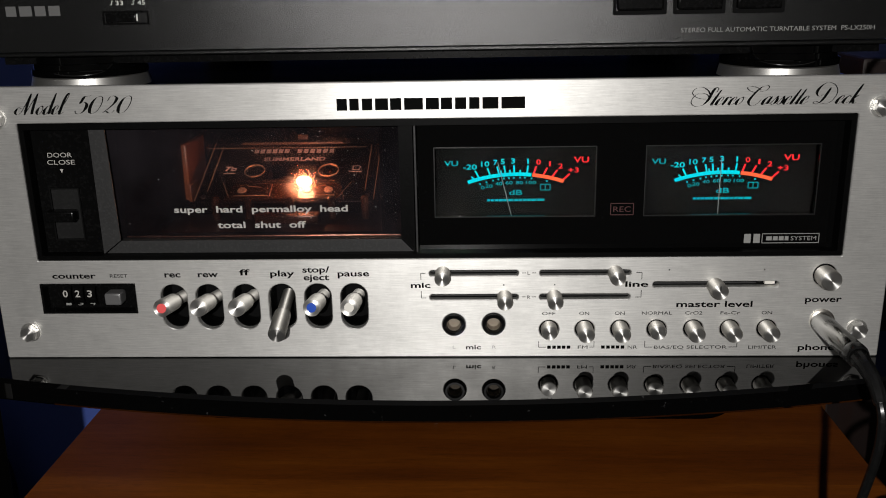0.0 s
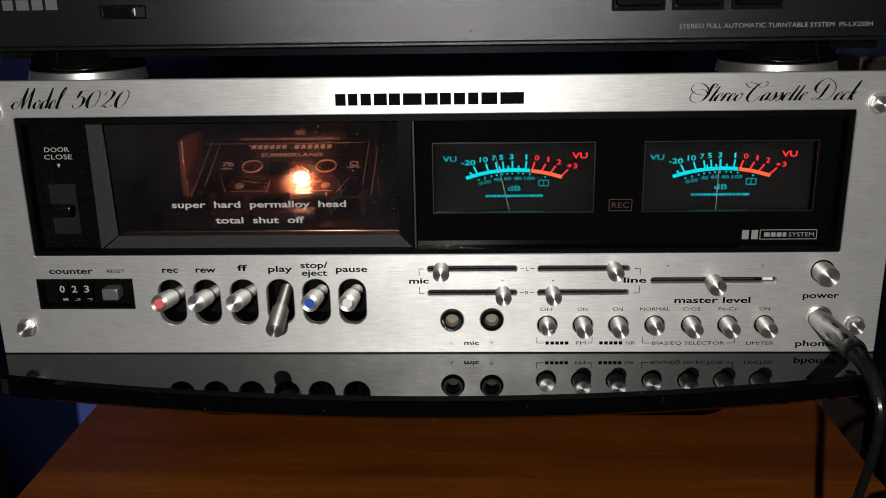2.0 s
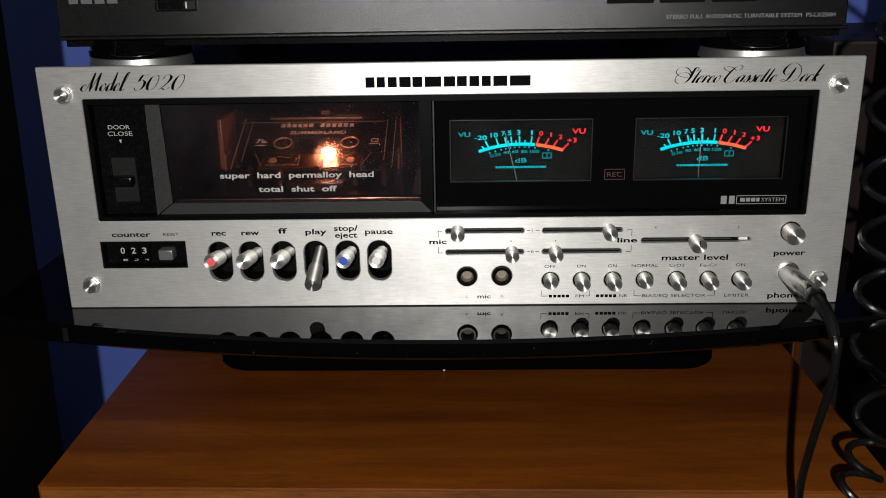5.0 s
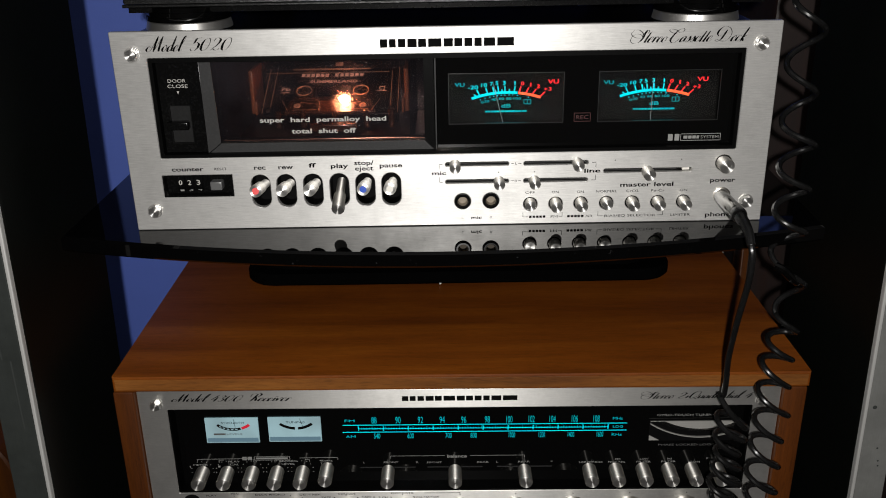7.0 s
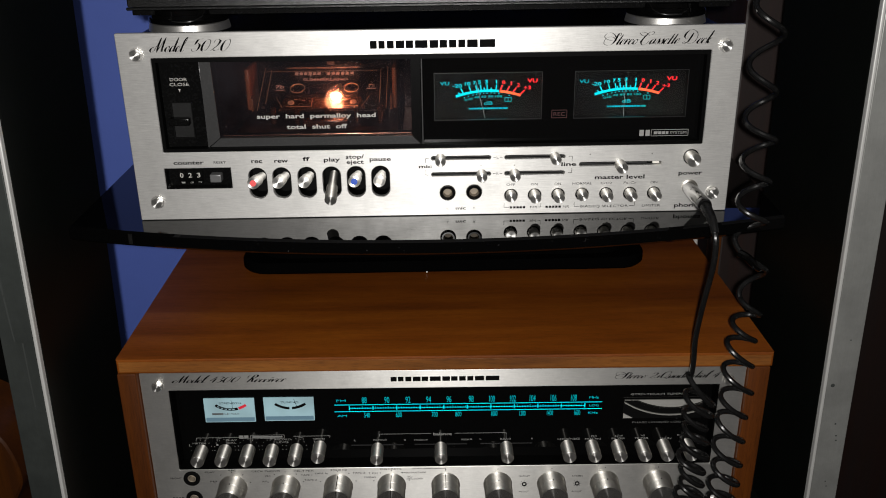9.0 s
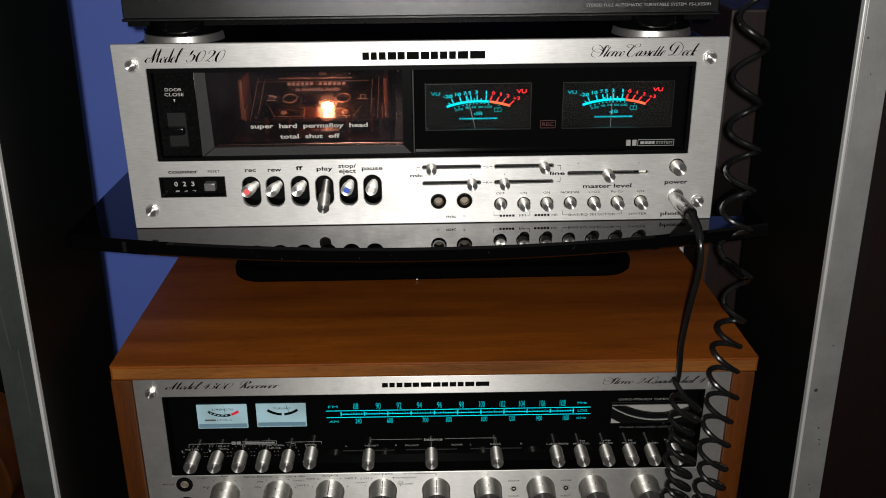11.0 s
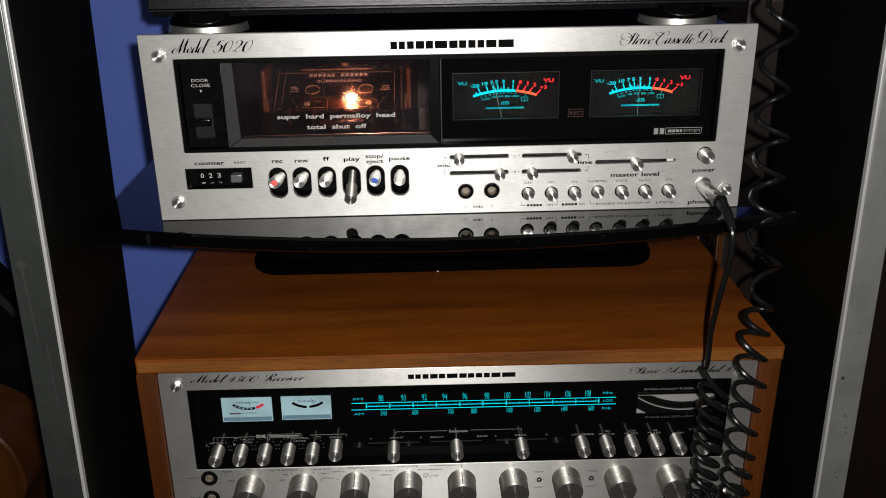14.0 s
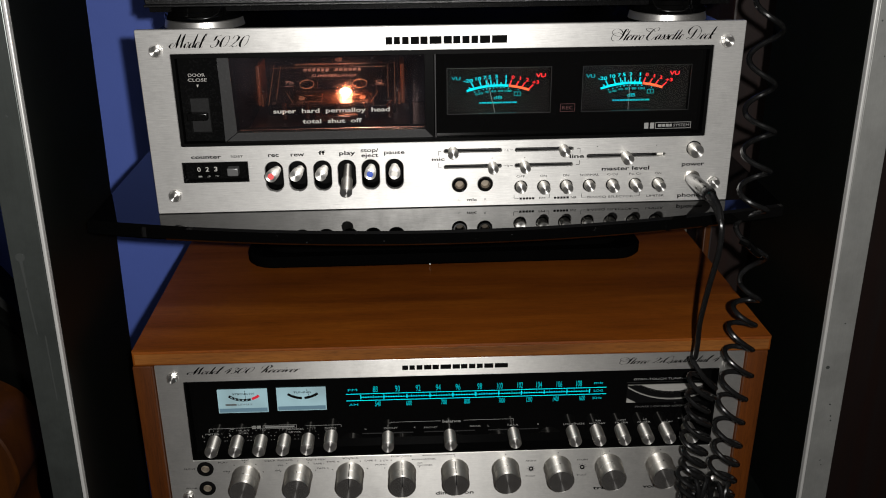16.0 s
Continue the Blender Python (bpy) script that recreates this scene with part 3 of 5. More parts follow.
# local x: middle of the face, y: face plane, z: from the case's foot; face 465 wide
FX, FZ0, FZ1 = 232.7, 14.0, 171.0
WX0, WX1, WZ0, WZ1 = -212.0, 213.6, 82.0, 155.4
front_board = box(-247, 250.5, -4.5, 74.0, 173.0, 185.3)
nose = [e for e in front_board.edges if all(abs(v.co.y + 4.5) < 1e-4 for v in e.verts)]
bmesh.ops.bevel(front_board, geom=nose, offset=1.6, segments=3, affect="EDGES", profile=0.5)
part("top_board", front_board, WOOD, RX, "oiled walnut front veneer, its gloss toned in")
part("top_board", box(-247, 250.5, 74.0, 360, 173.0, 185.3), WOODREAR, RX, "walnut rear veneer, without the gloss toned into the front")
part("veneer_edge", box(-245, 248.5, -4.9, -4.2, 174.8, 183.4, 0.2), WOODEDGE, RX, "paler worn veneer edge strip")
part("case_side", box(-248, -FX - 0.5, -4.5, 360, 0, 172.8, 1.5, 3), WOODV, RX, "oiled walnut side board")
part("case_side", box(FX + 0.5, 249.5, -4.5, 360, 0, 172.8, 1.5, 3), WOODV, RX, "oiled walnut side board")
part("case_bottom", box(-FX, FX, -4.5, 360, 0, 13, 1.0), WOOD, RX)
part("chassis", box(-FX + 2, FX - 2, 30, 355, 14, 172), PIT, RX)
holes = [rect(WX0, WX1, WZ0, WZ1, 0.8)]
KX = [-170.7, -128.0, -85.7, -42.8, 0.8, 43.0, 86.5, 129.5, 172.5]
KZ = 64.5
JACKS = [(-202.8, 74.0), (-202.8, 55.0)]
holes += [circle(x, z, 4.6) for x, z in JACKS]
part("faceplate", flat_mesh([rect(-FX, FX, FZ0, FZ1, 1.0)] + holes, 3.0, 0.35), ALU_RX, RX, "brushed aluminium front panel")
# the sunken black dial window
bez = flat_mesh([rect(WX0, WX1, WZ0, WZ1, 0.8), rect(WX0 + 1.2, WX1 - 1.2, WZ0 + 1.2, WZ1 - 1.2)], 12.5)
part("window_bezel", shift(bez, y=0.6), SATIN, RX)
part("dial_panel", box(WX0 + 1.2, WX1 - 1.2, 12.0, 14.0, WZ0 + 1.2, WZ1 - 1.2), DIALBLACK, RX, "glossy black dial panel")
DY = 12.0
for x, z in ((-219.5, 160.0), (-219.0, 48.0), (219.5, 160.0), (219.5, 48.0)):
    hex_screw(x, z, 0, RX, 4.0, 0.5)
for x, z in JACKS:
    j = part("headphone_jack", lathe([(6.6, 0), (6.6, -1.2), (5.6, -1.8), (4.2, -1.8), (3.6, 1.5), (3.4, 9)]), INK, RX, "black-ringed jack socket", (x, 0, z))
    part("socket", lathe([(3.3, -0.8), (2.9, -1.0), (2.6, -0.6), (2.4, 5), (0, 5)]), DULLBRASS, j)
script("Model 4300", -208.5, 162.2, 6.4, 53, INK, RX)
script("Receiver", -151.5, 162.2, 6.4, 31, INK, RX)
script("Stereo 2+Quadradial 4", 131.5, 161.4, 6.2, 82, INK, RX)
logo_blocks(-41, 42.5, 161.3, 165.3, 0, INK, RX)


def signal_meter(x0, x1, z0, z1, kind):
    m = part("signal_meter", box(x0, x1, DY - 1.4, DY - 0.2, z0, z1, 0.3), METERWHITE, RX, "white card meter lit from behind")
    cx = (x0 + x1) / 2 + 1.2
    y = DY - 1.4
    R, cz = 20.0, z0 + 11.6 + 20.0
    a = math.degrees(13.0 / R)
    # a smile-shaped scale: band of a circle whose middle lies above
    def smile(a0, a1, material, r0=18.7, r1=20.9):
        n = 10
        pts = [(cx + r * math.sin(radians(t)), cz - r * math.cos(radians(t))) for r, ts in ((r1, [a0 + (a1 - a0) * i / n for i in range(n + 1)]), (r0, [a1 + (a0 - a1) * i / n for i in range(n + 1)])) for t in ts]
        part("scale", shift(flat_mesh([pts], 0.08), y=y - 0.1), material, m)
    if kind == 1:
        smile(-a, a * 0.42, INK)
        smile(a * 0.48, a, REDINK)
        for k in range(5):
            t = -a * 0.8 + k * a * 0.24
            strokes([(cx + 19.8 * math.sin(radians(t - 2.6)), cz - 19.8 * math.cos(radians(t - 2.6)), cx + 19.8 * math.sin(radians(t + 2.6)), cz - 19.8 * math.cos(radians(t + 2.6)))], y - 0.12, 0.7, METERWHITE, m, "dash")
        words("STRENGTH", cx - 0.5, z1 - 4.2, 1.7, INK, m, y, 17)
        bars([(cx - 15.2, cx - 6.4, z0 + 7.0, z0 + 8.5)], y, DIMINK, m)
        words("LEVELS", cx + 0.4, z0 + 7.8, 1.5, DIMINK, m, y, 11.5)
    else:
        smile(-a, -a * 0.06, INK)
        smile(a * 0.10, a, INK)
        words("TUNING", cx - 0.5, z1 - 4.2, 1.7, INK, m, y, 14)
    px = 1.5 if kind == 1 else 5.5
    strokes([(cx + px * 0.55, z1 - 1, cx + px, z1 - 9)], y - 0.3, 0.28, INK, m, "needle")
    bars([(x0 + 0.8, x1 - 0.8, z0 + 0.8, z0 + 4.4)], y, METERSHADE, m, "shade_strip")


signal_meter(-189.4, -149.6, 119.4, 141.2, 1)
signal_meter(-142.4, -102.8, 120.0, 141.4, 2)
# tuning scale
dial = part("tuning_dial", box(-90, 127, DY - 0.06, DY - 0.02, 116, WZ1 - 1.1), DIALBLACK, RX, "black glass dial with glowing cyan scales")
dy = DY - 0.06
strokes([(-87, 133.2, 126, 133.2), (-87, 127.0, 126, 127.0)], dy, 0.55, CYAN, dial)
ticks = [(-75 + 2.05 * i, 129.2, -75 + 2.05 * i, 131.0 + (0.9 if i % 5 == 0 else 0)) for i in range(92)]
strokes(ticks, dy, 0.42, CYANDIM, dial, "scale_ticks")
strokes([(-75, 130.0, 112, 130.0)], dy, 0.5, CYAN, dial)
strokes([(-75 + 18.7 * i, 128.2, -75 + 18.7 * i, 132.2) for i in range(11)], dy, 0.8, CYAN, dial, "scale_ticks")
for i, n in enumerate((88, 90, 92, 94, 96, 98, 100, 102, 104, 106, 108)):
    x = (-63.1, -45.2, -28.5, -12.2, 3.9, 21.5, 38.0, 54.6, 70.2, 86.8, 103.0)[i]
    words(str(n), x, 137.4, 5.8, CYANDIM, dial, dy, 3.9 if n < 100 else 4.6)
for x, n in ((-61.3, 540), (-36.0, 600), (-7.5, 700), (11.4, 800), (40.1, 1000), (62.6, 1200), (84.5, 1400), (106.3, 1600)):
    words(str(n), x, 123.6, 4.6, CYANDIM, dial, dy, 4.8, bold=0.01)
for s, x, z in (("FM", -81.4, 137.0), ("AM", -81.2, 123.2), ("MHz", 119, 137.4), ("LOG", 119.4, 130.2), ("KHz", 118.9, 123.2)):
    words(s, x, z, 2.2, CYANDIM, dial, dy, 7.5)
# flywheel tuning drum
gyro = part("tuning_drum", box(142.6, 206, DY - 1.4, DY - 0.2, 118, 136, 0.4), PIT, RX, "sunken silver flywheel tuning knob")
def bowl(r, top=135.6, n=24):
    return [(143.0 + 62.5 * i / n, min(top, 188.0 - math.sqrt(r * r - (143.0 + 62.5 * i / n - 181.0) ** 2))) for i in range(n + 1)]


part("drum_rim", shift(flat_mesh([[(143.0, 135.7), (205.5, 135.7)] + bowl(59.0)[::-1]], 1.0), y=DY - 2.2), DRUM, gyro, "bright turned rim")
part("drum_lip", shift(flat_mesh([bowl(61.0) + bowl(59.6)[::-1]], 1.2), y=DY - 2.8), STEEL, gyro)
part("drum_lip", shift(flat_mesh([bowl(66.6, 134.0) + bowl(65.8, 134.2)[::-1]], 1.2), y=DY - 2.6), DRUM, gyro)
part("drum_base", shift(flat_mesh([[(142.8, 119.2), (150.5, 119.2), (147, 121.2), (142.8, 123.6)]], 0.6), y=DY - 2.4), DRUM, gyro)
words("GYRO-TOUCH TUNING", 170, 139.8, 1.8, RXINK, RX, DY, 44)
words("PHASE LOCKED LOOP", 172, 113.6, 1.6, DIMINK, RX, DY, 42)


def stick_knob(x, z, y, parent, r, length, name="knob", label="spun aluminium knob", mark=None):
    k = part(name, lathe([(r, 0.6), (r, -length + 0.7), (r - 0.35, -length + 0.1), (r - 0.8, -length + 0.02)], 0, 0, 36), KNOBSIDE, parent, label, (x, y, z))
    part("end_face", lathe([(r - 0.7, -length + 0.3), (r - 0.7, -length), (0, -length)], 0, 0, 36), SPUN, k, "ring-turned end")
    if mark:
        part("mark", box(-0.25, 0.25, -length - 0.04, -length + 0.02, r * 0.25, r * 0.8), INK, k)
    return k


SMALL = [-195.8, -177.0, -157.8, -138.8, -119.4, -100.5, -53.9, -2.8, 50.2, 99.6, 119.8, 140.4, 159.9, 177.8, 197.0]
for i, x in enumerate(SMALL):
    stick_knob(x, 92.4 + (2.4 if i == 5 else 0), DY, RX, 5.3 if i not in (6, 7, 8) else 5.0, 17.0)
    strokes([(x + 1.0, 93.0, x + 1.8, 100.5)] if i not in (6, 7, 8) else [(x, 93.0, x, 102.5)], DY, 0.28, DIMINK, RX, "pointer_line")
    if i < 5:
        dots = [(x + 8.5 * math.sin(radians(a)) - 0.3, x + 8.5 * math.sin(radians(a)) + 0.3, 93.5 + 8.5 * math.cos(radians(a)) - 0.3, 93.5 + 8.5 * math.cos(radians(a)) + 0.3) for a in range(-100, 101, 25)]
        bars(dots, DY, RXINK, RX, "dial_dots")
# printed legends of the lower window strip
strokes([(-199, 103.9, -160, 104.2), (-199, 101.9, -199, 103.9), (-121, 104.4, -92, 104.6), (-92, 102.4, -92, 104.6)], DY, 0.35, RXINK, RX)
bars([(-164.6, -161.2, 102.8, 105.8), (-160.5, -157.2, 102.8, 105.8)], DY, RXINK, RX, "logo_block")
strokes([(-155.5, 105.8, -128.5, 106.0), (-155.5, 102.6, -128.5, 102.8), (-155.5, 102.6, -155.5, 105.8), (-128.5, 102.8, -128.5, 106.0)], DY, 0.3, RXINK, RX)
bars([(-154, -130, 103.5, 105.0)], DY, GREYINK, RX)
for s, x, z, w in (("METER", -197, 98.8, 11), ("PLAY", -171, 101.6, 9), ("CAL", -171, 99.0, 7), ("RECORD", -130, 101.6, 13), ("LEVEL", -130, 99.0, 10), ("400Hz", -101, 101.8, 10), ("TONE", -101, 99.2, 9),
                   ("L", -72, 99.8, 1.5), ("FRONT", -51.5, 99.8, 11), ("R", -31.5, 99.6, 1.6), ("FRONT", -18.5, 99.4, 11), ("REAR", 18.5, 99.4, 9), ("L", 29.5, 99.4, 1.5), ("REAR", 49.8, 99.4, 9), ("R", 71, 99.4, 1.6),
                   ("LOUDNESS", 100.8, 98.6, 18), ("FM", 121, 101.0, 4), ("MUTING", 120.4, 98.4, 13), ("LOW", 141.4, 101.0, 6), ("FILTER", 141, 98.4, 11), ("HI", 160.5, 101.0, 3), ("FILTER", 160, 98.4, 11), ("MAIN", 179.4, 98.0, 9), ("REMOTE", 194, 101.0, 11)):
    words(s, x, z, 1.5, RXINK, RX, DY, w)
for a in (-176.0, -133.5):
    strokes([(a - 6.5, 100.6, a - 6.5, 103.0), (a - 6.5, 103.0, a - 3.0, 103.0), (a + 16.5, 103.0, a + 20.0, 103.0), (a + 20.0, 100.6, a + 20.0, 103.0)], DY, 0.3, RXINK, RX)
bars([(-183.6, -182.0, 96.4, 98.0), (-182.8, -179.6, 90.2, 90.8), (-205.4, -204.8, 96.0, 98.0)], DY, RXINK, RX)
words("balance", -1.2, 105.0, 2.6, RXINK, RX, DY, 15, bold=0.03)
strokes([(-52, 105.4, -10.5, 105.4), (8.5, 105.4, 50, 105.4), (-52, 103.2, -52, 105.4), (50, 103.2, 50, 105.4)], DY, 0.35, RXINK, RX)
for x in (-53.9, -2.8, 50.2):
    part("slider_slot", box(x - 21, x + 21, DY - 0.5, DY - 0.2, 95.0, 95.8), GREYBEZ, RX)
# big lower knobs
for i, x in enumerate(KX):
    k = part("control_knob", lathe([(11.6, 0), (11.6, -1.5), (11.2, -2.2), (11.2, -10.5), (10.9, -11.0), (11.0, -11.4), (11.0, -18.8), (10.4, -19.9), (9.9, -19.98)], 0, 0, 48), KNOBSIDE, RX, "large spun aluminium control knob", (x, 0, KZ))
    part("end_face", lathe([(10.0, -19.6), (10.0, -20.0), (0, -20.0)], 0, 0, 48), SPUNEND, k, "ring-turned end")
    if i in (2, 3, 4):
        part("pointer", box(-0.3, 0.3, -20.06, -18.8, 0.5, 10.2), INK, k)
        part("pointer", box(-0.3, 0.3, -19.0, -1.5, 11.0, 11.26), INK, k)
    else:
        part("pointer", box(-0.35, 0.35, -11.0, -10.2, 10.9, 11.5), INK, k)
    bars([(x - 0.35, x + 0.35, KZ + 14.0, KZ + 14.7)], 0, INK, RX, "dial_dots")
LEG = (("PLAY", -188, 79.5, 8), ("REC", -170, 81, 6), ("DECK", -150, 79.8, 9), ("PHONO", -138, 79.8, 12), ("CD-4 MIX", -113, 79.6, 16), ("FM", -142, 75.0, 4), ("AM", -145, 70.0, 4), ("TAPE 1", -111, 75.5, 9), ("TAPE 2", -108, 70.8, 10),
       ("SOURCE", -85, 80.0, 13), ("TAPE 1", -100, 77, 9), ("TAPE 2", -69, 77, 10), ("DISCRETE", -43, 80.4, 17), ("2 CH", -57.5, 76.6, 7), ("MONO", -60, 72.6, 9), ("VARI-MATRIX", -25, 76.6, 20), ("SQ", -28, 72.8, 4), ("DECODER", -24, 70.6, 13),
       ("FRONT", 64.5, 71.6, 9), ("IN OUT", 64.5, 56.5, 8), ("STORE", 107.5, 71.2, 9), ("IN OUT", 107.5, 56.0, 8), ("FM", -186, 70.5, 5))
for s, x, z, w in LEG:
    words(s, x, z, 1.5, INK, RX, 0, w)
for x, n in ((-170.7, 4), (-128, 5), (-85.7, 3), (-42.8, 5)):
    bars([(x + 15 * math.sin(radians(a)) - 0.4, x + 15 * math.sin(radians(a)) + 0.4, KZ + 15 * math.cos(radians(a)) - 0.4, KZ + 15 * math.cos(radians(a)) + 0.4) for a in (-72, -36, 36, 72)], 0, INK, RX, "dial_dots")
strokes([(-26, 80.3, 0.8, 80.3), (0.8, 78, 0.8, 80.3)], 0, 0.3, INK, RX)
for x in (64.5, 107.5):
    strokes([(x + 2.6 * math.sin(radians(a)), 64 + 2.6 * math.cos(radians(a)), x + 3.4 * math.sin(radians(a)), 64 + 3.4 * math.cos(radians(a))) for a in range(0, 360, 45)], 0, 0.3, INK, RX, "sun_mark")
    part("push_pin", lathe([(2.0, 0), (2.0, -0.6), (1.2, -0.8), (1.0, 0.2), (0, 0.2)]), INK, RX, "", (x, 0, 64))
for s, x, w in (("dimension", 0.8, 32), ("treble", 129, 22), ("volume", 172.5, 24)):
    words(s, x, 42.2, 3.2, INK, RX, 0, w, bold=0.03)
for s, z in (("FRONT", 74.0), ("REAR", 55.0)):
    words(s, -215.5, z, 1.5, INK, RX, 0, 9)

# ---- black glass stand between receiver and deck ----
ST = empty("glass_stand", 0, 0, 0.7895, "black glass stand with a bowed front on a black foot", "stand")
outline = [(-257, 190)] + [(x, -47.5 + 0.00058 * x * x) for x in range(-257, 258, 12)] + [(257, 190), (225, 230), (-225, 230)]
top = flat_mesh([outline], 10.8, 1.6)
for v in top.verts:
    v.co = (v.co.x, v.co.z, 110.2 - v.co.y)
part("glass_top", top, GLASSBLACK, ST, "polished black glass top with a bowed front edge")
foot = flat_mesh([rect(-178, 194, 147, 330, 26, 8)], 11, 2)
for v in foot.verts:
    v.co = (v.co.x, v.co.z, 11.0 - v.co.y)
part("foot_plate", foot, STANDBLACK, ST, "matt black base plate")
col = flat_mesh([rect(-165, 180, 158, 300, 30, 8)], 88.0, 0.5)
for v in col.verts:
    v.co = (v.co.x, v.co.z, 99.2 - v.co.y)
part("column", col, STANDBLACK, ST)
part("label_fleck", box(-8.6, -7.0, 146.2, 147.2, 0.4, 1.6, 0.2), WHITEINK, ST)

# ---- cassette deck ----
DK = empty("cassette_deck", 0, 0, 0.8987, "vintage silver cassette deck with lit meters and glowing cassette window", "cassette deck")
# window sizes, local z is 1.3 mm above panel heights
W0, W1, V0, V1 = -186.3, 187.0, 50.4, 115.4
LX = [-123.0, -106.2, -88.6, -71.3, -54.2, -37.1]
LZ = 927.1 - 900
SL = [(-1.4, 40.0, 43.3), (-1.4, 40.0, 31.5), (49.8, 91.8, 43.2), (49.8, 91.8, 31.5)]
BT = [54.5, 71.2, 87.8, 104.8, 121.8, 138.7, 155.7]
BZ = 15.2
holes = [rect(W0, W1, V0, V1, 0.8), rect(-187.2, -141.2, 23.9, 39.0)]
holes += [rect(x - 6.3, x + 6.3, LZ - 11.2, LZ + 11.4, 6.2, 8) for x in LX]
holes += [rect(a, b, z - 1.35, z + 1.35, 1.3) for a, b, z in SL]
holes += [rect(102.0, 159.6, 37.2 - 1.4, 37.2 + 1.4, 1.35)]
holes += [circle(x, BZ, 4.6) for x in BT]
holes += [circle(9.7, 17.9, 5.4), circle(28.4, 18.1, 5.4), circle(180.6, 19.2, 4.0), circle(180.0, 41.4, 5.4)]
part("faceplate", flat_mesh([rect(-208, 208, 1.3, 131.8, 0.8)] + holes, 4.0, 0.4), ALU, DK, "brushed aluminium front panel, worn at the corners")
part("cabinet", box(-203, 203, 130, 292, 6, 125.6, 1.5), BLACK, DK, "black sheet metal cabinet")
part("cabinet_top", box(-203, 203, 4.2, 129.8, 121.6, 125.6), BLACK, DK)
part("cabinet_side", box(-203, -199.5, 4.2, 129.8, 6, 121.4), BLACK, DK)
part("cabinet_side", box(199.5, 203, 4.2, 129.8, 6, 121.4), BLACK, DK)
part("cabinet_floor", box(-199.3, 199.3, 4.2, 129.8, 6, 9), PIT, DK)
part("inner_wall", box(-199.3, 199.3, 26, 29, 9.2, 46), PIT, DK)
for x in (-170, 170):
    for y in (30, 260):
        part("foot", lathe([(0, 1.1), (11, 1.1), (11, 4), (9.5, 6.2), (0, 6.2)], x, 0, 24, "z", y), RUBBER, DK)
for x, z in ((-195.2, 117.8), (195.8, 118.2), (-194.6, 14.8), (197.0, 15.0)):
    hex_screw(x, z, 0, DK, 4.2, 0.25)

# window surround and its three fields
part("window_bezel", shift(flat_mesh([rect(W0 - 0.6, W1 + 0.6, V0 - 0.6, V1 + 0.6), rect(W0 + 2.4, W1 - 2.4, V0 + 2.2, V1 - 3.2)], 10.0), y=1.2), SATIN, DK)
ejp = part("eject_panel", box(W0 + 2.6, -156.2, 6.5, 9.0, V0 + 2.4, V1 - 3.4, 0.3), BLACK, DK, "black panel with door switch")
words("DOOR", -171.4, 99.8, 2.2, DOORINK, ejp, 6.5, 11.5)
words("CLOSE", -171.2, 96.4, 2.2, DOORINK, ejp, 6.5, 13)
part("arrow", shift(flat_mesh([[(-172.2, 93.2), (-170.6, 93.2), (-171.4, 91.2)]], 0.1), y=6.4), DOORINK, ejp)
part("switch_well", shift(flat_mesh([rect(-178.4, -164.2, 59.0, 84.4), rect(-177.8, -164.8, 59.6, 83.8)], 1.2), y=5.6), PIT, ejp)
part("switch_plate", box(-177.6, -165.0, 6.1, 6.5, 59.8, 83.6), SWITCH, ejp)
part("switch_knob", box(-179.6, -165.8, -0.5, 6.0, 69.2, 74.4, 0.8), BLACK, ejp, "black sliding eject knob")
part("pillar", shift(flat_mesh([[(-156.0, V0 + 1.8), (-147.2, V0 + 8.6), (-148.6, V1 - 3.4), (-156.0, V1 - 3.4)]], 0.6), y=5.2), GREYBEZ, DK, "charcoal bevelled door edge")
door = part("cassette_door", shift(flat_mesh([[(-155.4, V0 + 1.6), (-8.2, V0 + 1.6), (-14.6, V0 + 8.2), (-147.0, V0 + 8.2)]], 4), y=5.4), GREYBEZ, DK, "charcoal door frame with smoked glass")
part("door_edge", shift(flat_mesh([[(-7.9, V0 + 1.8), (-7.9, V1 - 3.4), (-14.2, V1 - 3.4), (-14.2, V0 + 8.6)]], 4), y=5.2), SATIN, door)
glass = part("door_glass", box(-151.0, -11.0, 9.3, 10.1, V0 + 6.0, V1 - 2.6), SMOKE, door, "smoked brown glass")
glass.visible_shadow = False
words("super  hard  permalloy  head", -80.2, 72.9, 3.0, DOORINK, door, 8.1, 82, bold=0.03)
words("total  shut  off", -80.2, 65.3, 3.0, DOORINK, door, 8.1, 42, bold=0.03)
specks = bmesh.new()
rnd = random.Random(31)
for i in range(46):
    sx = rnd.uniform(-60, -16) if i % 3 else rnd.uniform(-145, -16)
    sz, sr = rnd.uniform(V0 + 10, V1 - 5), rnd.choice((0.10, 0.13, 0.13, 0.2))
    box(sx - sr, sx + sr * rnd.uniform(1.0, 1.8), 9.16, 9.26, sz - sr, sz + sr, bm=specks)
tagged(part("dust", specks, RXINK, door, "pale dust specks on the glass"), kind="stuff")
part("divider", box(-7.4, -6.4, 4.0, 9.0, V0 + 1.8, V1 - 3.4, 0.2), GREYBEZ, DK)

